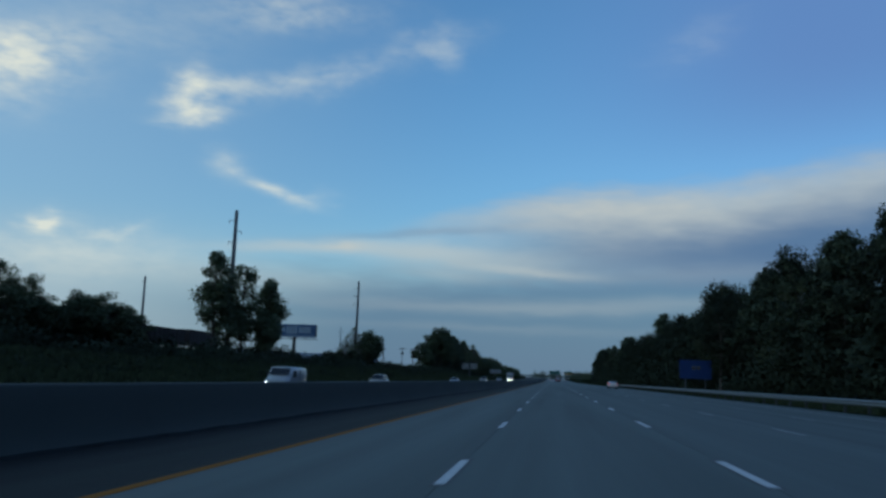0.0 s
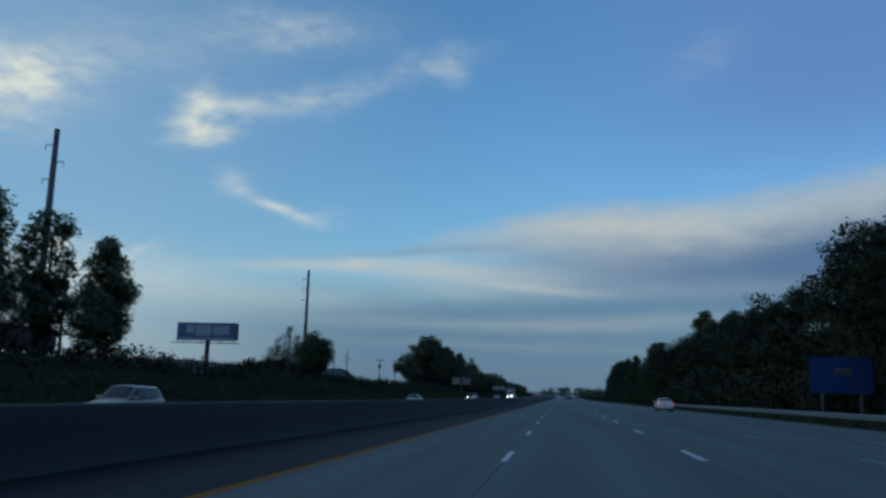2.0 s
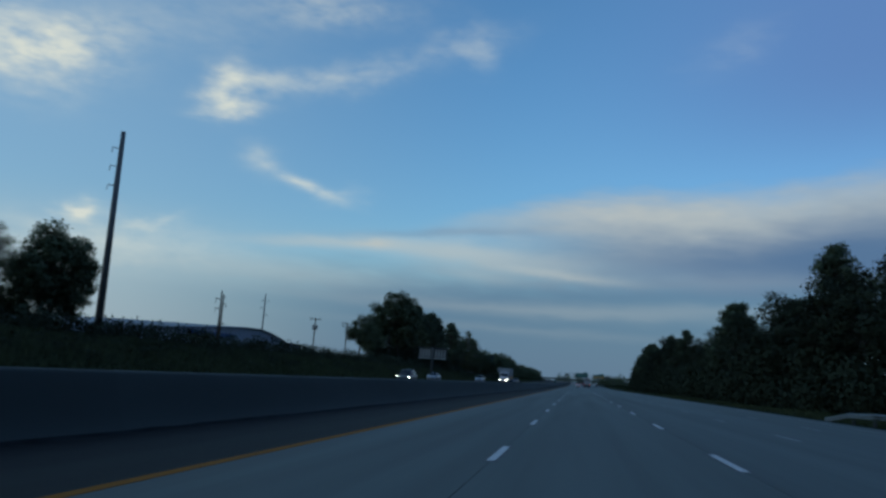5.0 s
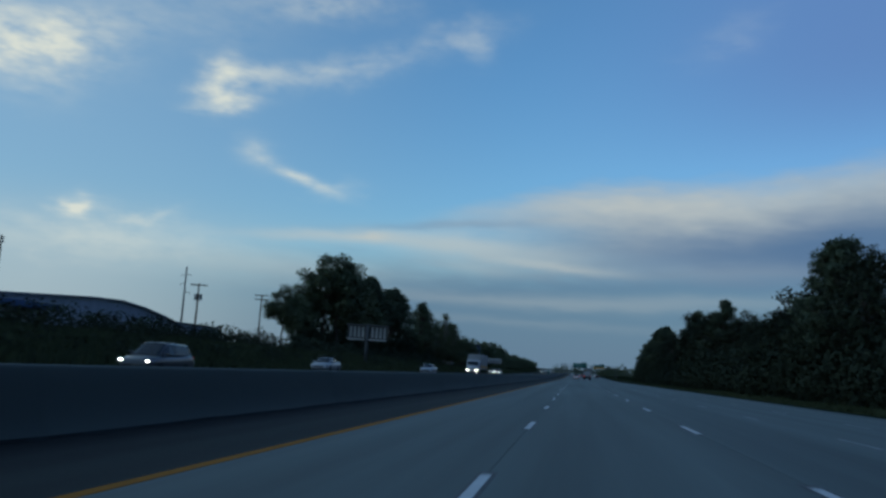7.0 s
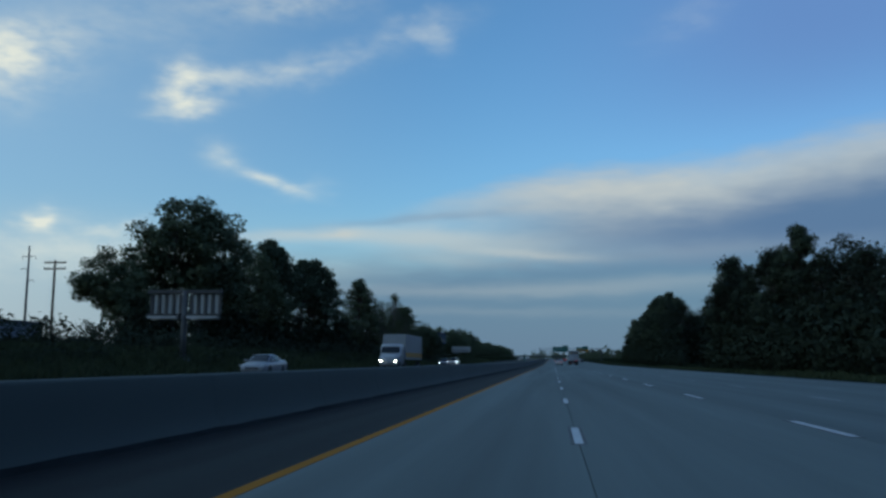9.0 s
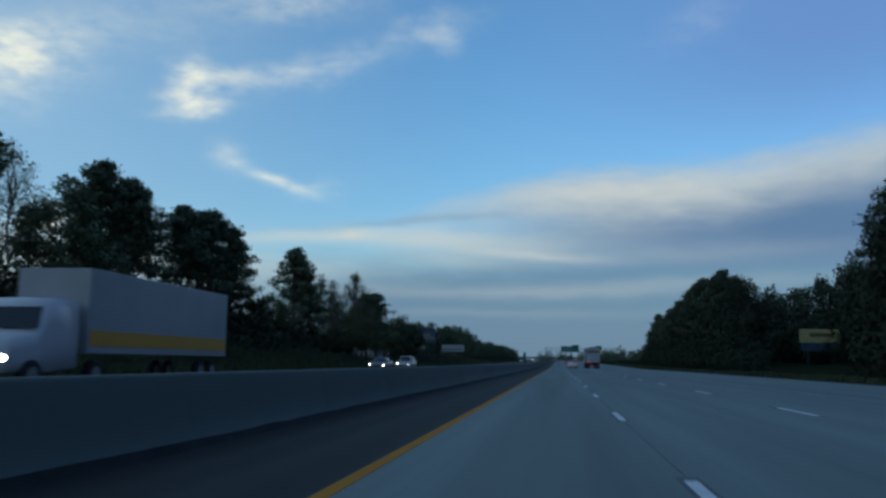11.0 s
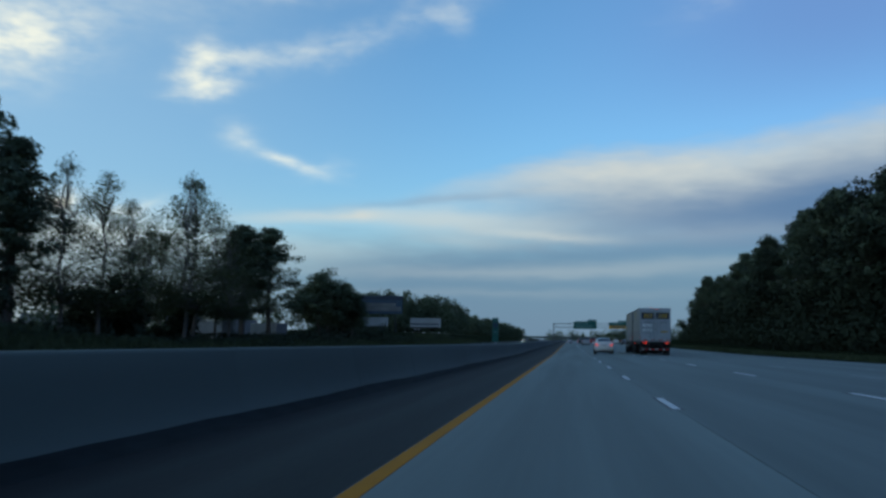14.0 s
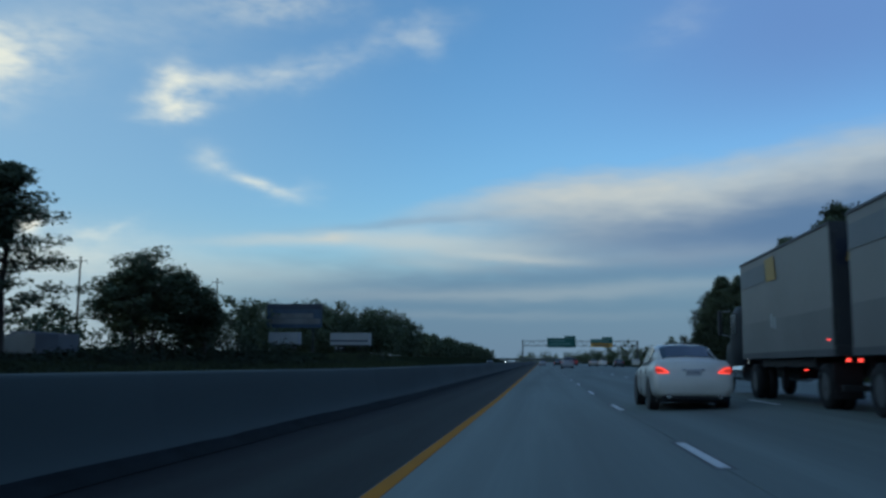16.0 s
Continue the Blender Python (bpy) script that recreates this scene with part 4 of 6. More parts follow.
# the dark far billboard
z = level(-59.6, 730)
t = thing("billboard", (-60.3, 728, z), "dark billboard with a grey picture behind trees", "billboard")
h0, h1 = 9.5 - z, 15.2 - z
for sx in (-4.5, 0, 4.5):
    part("post", tubed((sx, 0.5, -0.5), (sx, 0.5, h0 + 1), 0.22, 0.2, 8), DARK_STEEL, t)
face = part("poster", boxed(-6.7, 6.7, -0.1, 0.25, h0, h1, 0.03), GREY_FACE, t, "grey picture poster")
bars(face, [(-6.6, 6.6, h1 - 1.3, h1 - 0.15)], -0.11, DARK_FACE, "dark_band")
bars(face, [(-6.3, 6.3, h0 + 0.9, h0 + 2.2), (-5.2, 4.6, h0 + 2.3, h0 + 3.4)], -0.11, GREY_PRINT, "pale_panel")

# back of an overhead sign for the oncoming road: a tee post with ribbed panels
z = level(-34.1, 368.8)
t = thing("overhead_sign", (-34.1, 368.8, z), "back of a ribbed sign pair on a tee-shaped steel post", "road sign")
h0, h1 = 4.75 - z, 7.4 - z
part("post", tubed((0, 0, -0.4), (0, 0, h1 + 0.1), 0.3, 0.24, 12), WEATHER_STEEL, t, smooth_faces=True)
part("base", boxed(-0.6, 0.6, -0.6, 0.6, -0.4, 0.5, 0.04), BARRIER, t)
part("beam", boxed(-3.6, 3.6, -0.16, 0.16, h1 - 0.25, h1 + 0.1, 0.03), DARK_STEEL, t)
for s in (-1, 1):
    a, b = sorted((s * 0.45, s * 3.35))
    p = part("sign_panel", boxed(a, b, 0.3, 0.34, h0, h1 - 0.3), ALU, t, "pale bare aluminium sign back")
    for k in range(5):
        x = a + 0.05 + k * (b - a - 0.1) / 4
        part("rib", boxed(x - 0.14, x + 0.14, 0.14, 0.297, h0 + 0.55, h1 - 0.3), DARK_STEEL, p)
    part("walkway", boxed(a - 0.1, b + 0.1, -0.5, 0.12, h0 + 0.35, h0 + 0.55), DARK_STEEL, t)
    part("light_rail", boxed(a, b, -0.62, -0.52, h0 + 0.1, h0 + 0.32), ALU, t)

# tall narrow marker on the barrier, and a small sign beside the oncoming road
t = thing("marker_sign", (-8.1, 534.8, level(-8.15, 534.8) + 1.26), "tall narrow green distance marker on the median barrier", "road sign")
part("stem", boxed(-0.05, 0.05, -0.03, 0.05, 0, 2.2), GALV, t)
p = part("sign_panel", boxed(-0.26, 0.26, -0.05, -0.02, 0.30, 2.34, 0.01), SIGN_GREEN, t)
bars(p, [(-0.1, 0.1, 2.1, 2.2), (-0.16, 0.16, 1.08, 1.2)], -0.052, DIM_PRINT, "bar", 0.006)
bars(p, [(-0.2, 0.2, 1.5, 1.92)], -0.052, GREY_FACE, "shield", 0.006)
# blue service sign on the outer verge
z = level(23.6, 131)
t = thing("service_sign", (23.6, 131, z), "large blue roadside service sign on two posts", "road sign")
for sx in (-1.5, 1.5):
    part("post", boxed(sx - 0.09, sx + 0.09, 0.05, 0.2, -0.4, 4.6), WEATHER_STEEL, t)
p = part("sign_panel", boxed(-2.45, 2.45, 0.0, 0.05, 2.3 - z, 5.2 - z, 0.02), SIGN_BLUE, t)
bars(p, [(-0.55, 0.05, 3.75 - z, 4.3 - z), (0.2, 0.75, 3.75 - z, 4.3 - z)], -0.002, GREY_PRINT, "bar", 0.012)
bars(p, [(-0.48, -0.02, 3.82 - z, 4.1 - z), (0.27, 0.68, 3.82 - z, 4.1 - z)], -0.016, WOOD_POLE, "logo", 0.008)

# yellow board in the clearing
z = level(53, 552)
t = thing("billboard", (53, 552, z), "yellow and white billboard in a clearing of the wood", "billboard")
for sx in (-2.4, 2.4):
    part("post", tubed((sx, 0.3, -0.4), (sx, 0.3, 8.3 - z), 0.16, 0.16, 8), DARK_STEEL, t)
p = part("poster", boxed(-4.1, 4.1, -0.1, 0.1, 6.1 - z, 8.9 - z, 0.02), material("cream_yellow_poster", (0.40, 0.345, 0.14), 0.5, vary=0.25, scale=0.5), t)
bars(p, [(-2.1, 2.4, 7.3 - z, 8.1 - z)], -0.105, material("brown_print", (0.14, 0.09, 0.04), 0.6), "bar")
part("lower_poster", boxed(-3.9, 4.1, -0.1, 0.1, 4.4 - z, 6.0 - z, 0.02), GREY_FACE, t)

# gantry over the carriageway
GY = 800.0
z = rise(GY)
t = thing("sign_gantry", (0, GY, z), "steel truss sign gantry across the carriageway", "sign gantry")
for sx in (-7.9, 27.2):
    for dy in (-0.5, 0.5):
        part("post", tubed((sx, dy, level(sx, GY) - z - 0.3), (sx, dy, 7.6), 0.2, 0.18, 8), WEATHER_STEEL, t)
for dy in (-0.5, 0.5):
    for h in (5.9, 7.4):
        part("chord", tubed((-8, dy, h), (27.4, dy, h), 0.1, 0.1, 8), WEATHER_STEEL, t)
for k in range(24):
    x = -8 + k * 35.4 / 24
    for dy in (-0.5, 0.5):
        part("brace", tubed((x, dy, 5.9 if k % 2 else 7.4), (x + 35.4 / 24, dy, 7.4 if k % 2 else 5.9), 0.05, 0.05, 5), WEATHER_STEEL, t)
p = part("guide_sign", boxed(-0.3, 8.4, -0.75, -0.65, 5.4, 8.3, 0.02), SIGN_GREEN, t, "green guide sign")
bars(p, [(0.6, 5.2, 7.2, 7.7), (0.6, 6.8, 6.3, 6.8), (0.6, 3.4, 5.7, 6.0)], -0.755, DIM_PRINT)
p = part("exit_tab", boxed(5.0, 8.4, -0.75, -0.65, 8.33, 9.0, 0.02), SIGN_GREEN, t, "green exit tab")
bars(p, [(5.5, 7.9, 8.5, 8.8)], -0.755, DIM_PRINT)
p = part("guide_sign", boxed(13.0, 19.6, -0.75, -0.65, 5.6, 6.75, 0.02), SIGN_YELLOW, t, "yellow exit-only sign panel")
bars(p, [(13.8, 18.6, 5.95, 6.35)], -0.755, PAINT_B)
p = part("guide_sign", boxed(13.0, 19.6, -0.75, -0.65, 6.78, 8.0, 0.02), SIGN_GREEN, t, "green guide sign")
bars(p, [(13.8, 18.4, 7.2, 7.6)], -0.755, DIM_PRINT)
p = part("exit_tab", boxed(16.4, 19.6, -0.75, -0.65, 8.03, 8.65, 0.02), SIGN_GREEN, t, "green exit tab")

# overpass far ahead
t = thing("overpass", (0, 1600, rise(1600)), "distant concrete road bridge across the motorway", "bridge")
part("deck", boxed(-120, 160, -5, 5, 3.6, 5.2, 0.1), BARRIER, t)
part("parapet", boxed(-120, 160, -5.2, -4.9, 5.2, 6.1, 0.03), CONCRETE, t)
for sx in (-34, -8.2, 26, 60):
    part("pier", boxed(sx - 0.8, sx + 0.8, -4, 4, -2, 3.6, 0.1), BARRIER, t)

# arched warehouse behind the bank
SIDING = material("grey_blue_metal_siding", (0.24, 0.28, 0.34), 0.55, metal=0.2, vary=0.18, scale=0.3, fine=5.0, stretch=(1, 3, 0.2))
ROOF = material("dull_metal_roof", (0.13, 0.16, 0.20), 0.55, metal=0.3, vary=0.2, scale=0.3, stretch=(0.2, 2, 1))
BLUE_TRIM = material("blue_painted_steel", (0.020, 0.06, 0.17), 0.5, vary=0.2)
ARCH = [(290, 5.0), (304, 5.5), (318, 6.2), (332, 7.1), (346, 7.9), (357, 8.5), (366, 8.7), (374, 8.1), (382, 7.1), (389, 5.9), (393, 4.8)]
z = level(-78, 340)
t = thing("warehouse", (-78, 340, z), "low warehouse with an arched roof and grey metal walls", "building")
bm = bmesh.new()
ring = [(y - 340, h - z) for y, h in ARCH]
front = [bm.verts.new((0, ring[0][0], -0.5))] + [bm.verts.new((0, y, h)) for y, h in ring] + [bm.verts.new((0, ring[-1][0], -0.5))]
back = [bm.verts.new(v.co + Vector((-38, 0, 0))) for v in front]
bm.faces.new(front)
bm.faces.new(back[::-1])
for i in range(len(front)):
    j = (i + 1) % len(front)
    bm.faces.new((front[i], back[i], back[j], front[j]))
bmesh.ops.recalc_face_normals(bm, faces=bm.faces)
part("wall", bm, SIDING, t)
bm = bmesh.new()
a = [bm.verts.new((0.5, y, h + 0.02)) for y, h in ring]
b = [bm.verts.new((-38.5, y, h + 0.02)) for y, h in ring]
c = [bm.verts.new((0.5, y, h + 0.35)) for y, h in ring]
d = [bm.verts.new((-38.5, y, h + 0.35)) for y, h in ring]
for i in range(len(ring) - 1):
    for q in ((c[i], c[i + 1], d[i + 1], d[i]), (a[i], b[i], b[i + 1], a[i + 1]), (a[i], a[i + 1], c[i + 1], c[i]), (b[i], d[i], d[i + 1], b[i + 1])):
        bm.faces.new(q)
bm.faces.new((a[0], c[0], d[0], b[0]))
bm.faces.new((a[-1], b[-1], d[-1], c[-1]))
bmesh.ops.recalc_face_normals(bm, faces=bm.faces)
part("roof", bm, ROOF, t)
part("canopy", boxed(0.02, 3.2, -14, 3, 5.6 - z, 6.5 - z, 0.05), BLUE_TRIM, t, "blue loading canopy")
part("loading_door", boxed(0.02, 0.12, -11, 0, -0.2, 5.2 - z), WHITE_SHEET, t, "pale loading door")
part("window", boxed(0.02, 0.12, -34, -28, 4.9 - z, 5.5 - z), DARK_FACE, t)


def low_shed(x, y, dx, dy, top, mat, label):
    z = level(x, y)
    t = thing("shed", (x, y, z), label, "building")
    part("wall", boxed(-dx / 2, dx / 2, -dy / 2, dy / 2, -0.5, top - z - 0.3), mat, t)
    part("roof", boxed(-dx / 2 - 0.3, dx / 2 + 0.3, -dy / 2 - 0.3, dy / 2 + 0.3, top - z - 0.3, top - z, 0.03), ROOF, t)
    part("door", boxed(dx / 2, dx / 2 + 0.08, -1.6, 1.6, -0.3, 2.6), DARK_FACE, t)
    return t


low_shed(-96, 268, 20, 34, 7.2, SIDING, "low flat grey shed beyond the bank")
low_shed(-98, 420, 18, 30, 7.4, SIDING, "low flat metal shed beyond roadside scrub")

TRAILER_W = material("dirty_white_trailer_skin", (0.25, 0.265, 0.275), 0.45, vary=0.2, scale=0.4, fine=6, bump=0.04)
DULL_SKIN = material("dull_trailer_skin", (0.15, 0.158, 0.162), 0.55, vary=0.3, scale=0.4, fine=5, bump=0.06)
RUBBER = material("black_rubber", (0.010, 0.010, 0.011), 0.85, vary=0.3, scale=6)
UNDER = material("dark_chassis_steel", (0.018, 0.018, 0.02), 0.7, vary=0.2)


def wheel(parent, x, y, z, r, w, rim_mat=GALV, name="wheel"):
    """A wheel across x: a rounded tyre with a rim set into it."""
    bm = bmesh.new()
    n = 20
    prof = [(-w / 2, r * 0.62), (-w / 2, r * 0.9), (-w * 0.36, r), (w * 0.36, r), (w / 2, r * 0.9), (w / 2, r * 0.62)]
    rings = [[bm.verts.new((px, rad * math.cos(k * math.tau / n), rad * math.sin(k * math.tau / n))) for px, rad in prof] for k in range(n)]
    for k in range(n):
        for j in range(len(prof) - 1):
            bm.faces.new((rings[k][j], rings[k][j + 1], rings[(k + 1) % n][j + 1], rings[(k + 1) % n][j]))
    wh = part(name, bm, RUBBER, parent, smooth_faces=True)
    wh.location = (x, y, z)
    bm = tubed((-w * 0.42, 0, 0), (w * 0.42, 0, 0), r * 0.63, None, 20)
    part("rim", bm, rim_mat, wh)
    part("hub", tubed((-w * 0.48, 0, 0), (w * 0.48, 0, 0), r * 0.2, None, 10), rim_mat, wh)
    return wh


def box_trailer(x, y0, y1, base, label, skin=TRAILER_W, high=2.75, group=""):
    """A parked box trailer along the road direction."""
    t = thing("trailer", (x, (y0 + y1) / 2, base), label, "trailer", group)
    L = (y1 - y0) / 2
    part("body", boxed(-1.3, 1.3, -L, L, 1.15, 1.15 + high, 0.04), skin, t)
    part("bottom_rail", boxed(-1.31, 1.31, -L, L, 1.0, 1.15), UNDER, t)
    for yy in (-L + 1.4, -L + 2.6):
        for s in (-1, 1):
            wheel(t, s * 1.05, yy, 0.5, 0.5, 0.3)
    for s in (-1, 1):
        part("landing_leg", boxed(s * 0.9 - 0.08, s * 0.9 + 0.08, L - 2.6, L - 2.4, 0.0, 1.05), UNDER, t)
    return t


for x, y, length, turn in ((-92.5, 604.5, 13.0, 88), (-63.2, 600.5, 12.0, 65), (-56.8, 615.0, 7.4, 59), (-75.5, 620.0, 13.5, 4), (-75.5, 649.5, 15.0, 2)):
    t = box_trailer(x, y - length / 2, y + length / 2, level(x, y), "dull grey box trailer parked behind roadside trees", DULL_SKIN, 2.1 if x > -70 else 3.1, "parked trailers")
    t.matrix_world = pose(x, y, level(x, y), 0, 0, turn)
t = box_trailer(-60.6, 717, 724, 5.0, "white box trailer parked under the dark billboard", group="parked trailers")
t.matrix_world = pose(-60.6, 722, 4.3, 0, 0, 90)
t = box_trailer(-45, 717, 726, 4.0, "white box trailer with a dark stripe near a billboard", group="parked trailers")
part("stripe", boxed(1.302, 1.32, -4.4, 4.2, 1.9, 2.25), DARK_FACE, t)
t.matrix_world = pose(-45.2, 722, 4.2, 0, 0, -90)

# rail wagons on the bank behind the first trees
WAGON = material("dark_rusty_wagon", (0.060, 0.050, 0.046), 0.8, vary=0.35, scale=0.5, fine=5)
for k in range(5):
    y = 96 + k * 17.6
    z = 4.6
    t = thing("rail_wagon", (-73, y, z), "dark weathered freight wagon on the bank", "rail wagon", "row of freight wagons")
    part("body", boxed(-1.5, 1.5, -8.0, 8.0, 1.0, 4.0 - 0.25 * (k % 2), 0.05), WAGON, t)
    for j in range(9):
        part("rib", boxed(1.5, 1.6, -7.8 + j * 1.92, -7.65 + j * 1.92, 1.1, 3.7), WAGON, t)
    part("frame", boxed(-1.3, 1.3, -8.5, 8.5, 0.7, 1.0), UNDER, t)
    for yy in (-6.4, -4.8, 4.8, 6.4):
        for s in (-1, 1):
            wheel(t, s * 0.75, yy, 0.45, 0.45, 0.13, UNDER)
bm = boxed(-76.5, -69.5, 84, 186, 0.5, 4.58, 0.3)
tagged(mesh_object("rail_embankment", bm, GRASS), "grassy embankment that carries a rail track", "embankment", kind="structure")

# ---------- vehicles ----------
def paint(name, colour, rough=0.32):
    return material(name, colour, rough, vary=0.08, scale=1.2, fine=8.0, bump=0.02, coat=0.35)


WHITE_CAR = paint("pearl_white_paint", (0.55, 0.54, 0.50))
DULL_VAN = paint("dull_white_paint", (0.30, 0.31, 0.31))
SILVER_CAR = paint("silver_paint", (0.24, 0.25, 0.265))
GREY_CAR = paint("dark_grey_paint", (0.035, 0.038, 0.043))
BLACK_CAR = paint("black_paint", (0.018, 0.019, 0.022))
RED_CAR = paint("dark_red_paint", (0.20, 0.03, 0.03))
BEIGE_CAR = paint("pale_gold_paint", (0.30, 0.28, 0.235))
GLASS = material("tinted_car_glass", (0.012, 0.018, 0.028), 0.14, vary=0.1, scale=0.8, bump=0.0, shine=0.22)
TRIM = material("black_plastic_trim", (0.02, 0.02, 0.022), 0.6, vary=0.2)
CHROME = material("bright_trim", (0.6, 0.6, 0.62), 0.2, metal=1.0, vary=0.05)
PLATE = material("number_plate", (0.40, 0.41, 0.43), 0.5, vary=0.1)
PLATE_BAR = material("plate_print", (0.19, 0.20, 0.25), 0.6)
TAIL_ON = material("lit_red_lamp", (0.5, 0.02, 0.015), 0.3, vary=0.1, bump=0.0, emit=((1.0, 0.075, 0.045), 0.75))
TAIL_OFF = material("red_lamp_lens", (0.35, 0.015, 0.012), 0.2, vary=0.1, bump=0.0, emit=((1.0, 0.05, 0.02), 0.08))
TAIL_DIM = material("dim_red_lamp", (0.4, 0.02, 0.015), 0.25, vary=0.1, bump=0.0, emit=((1.0, 0.05, 0.03), 0.2))
MARKER = material("lit_marker_lamp", (0.5, 0.02, 0.015), 0.3, vary=0.0, bump=0.0, emit=((1.0, 0.06, 0.04), 1.7))
HEAD_ON = material("lit_headlamp", (0.9, 0.9, 0.85), 0.2, vary=0.0, bump=0.0, emit=((1.0, 0.90, 0.66), 20.0))
HEAD_OFF = material("headlamp_lens", (0.5, 0.52, 0.54), 0.15, vary=0.05, bump=0.0)


def loft(rings):
    """A skin through rings of points, with its ends filled."""
    bm = bmesh.new()
    vs = [[bm.verts.new(p) for p in ring] for ring in rings]
    n = len(vs[0])
    for a, b in zip(vs, vs[1:]):
        for k in range(n):
            bm.faces.new((a[k], a[(k + 1) % n], b[(k + 1) % n], b[k]))
    bm.faces.new(vs[0][::-1])
    bm.faces.new(vs[-1])
    bmesh.ops.recalc_face_normals(bm, faces=bm.faces)
    return bm


def body_ring(y, w, zb, zs, crown=0.03):
    half = [(w - 0.14, zb), (w - 0.03, zb + 0.08), (w, zb + (zs - zb) * 0.35), (w, zb + (zs - zb) * 0.66), (w - 0.035, zb + (zs - zb) * 0.88), (w - 0.13, zs)]
    return [(0, y, zb)] + [(x, y, z) for x, z in half] + [(0, y, zs + crown)] + [(-x, y, z) for x, z in half[::-1]]


def cabin_ring(y, wb, wr, zb, zt):
    half = [(wb, zb), (wb * 0.4 + wr * 0.6, zb + (zt - zb) * 0.62), (wr, zt - 0.05), (wr * 0.82, zt - 0.005)]
    return [(0, y, zb - 0.05)] + [(x, y, z) for x, z in half] + [(0, y, zt + 0.015)] + [(-x, y, z) for x, z in half[::-1]]


def prism(shape, y0, y1, flip=1):
    bm = bmesh.new()
    a = [bm.verts.new((flip * x, y0, z)) for x, z in shape]
    b = [bm.verts.new((flip * x, y1, z)) for x, z in shape]
    bm.faces.new(a)
    bm.faces.new(b[::-1])
    for k in range(len(shape)):
        j = (k + 1) % len(shape)
        bm.faces.new((a[k], b[k], b[j], a[j]))
    bmesh.ops.recalc_face_normals(bm, faces=bm.faces)
    return bm


def pane(corners, lift=0.012, thick=0.01):
    """A window pane set on four corners, a little proud."""
    bm = bmesh.new()
    c = [Vector(p) for p in corners]
    n = (c[1] - c[0]).cross(c[3] - c[0]).normalized()
    a = [bm.verts.new(p + n * lift) for p in c]
    b = [bm.verts.new(p + n * (lift - thick)) for p in c]
    bm.faces.new(a)
    bm.faces.new(b[::-1])
    for k in range(4):
        bm.faces.new((a[k], b[k], b[(k + 1) % 4], a[(k + 1) % 4]))
    return bm


def mixed(a, b, f):
    return tuple(p + (q - p) * f for p, q in zip(a, b))


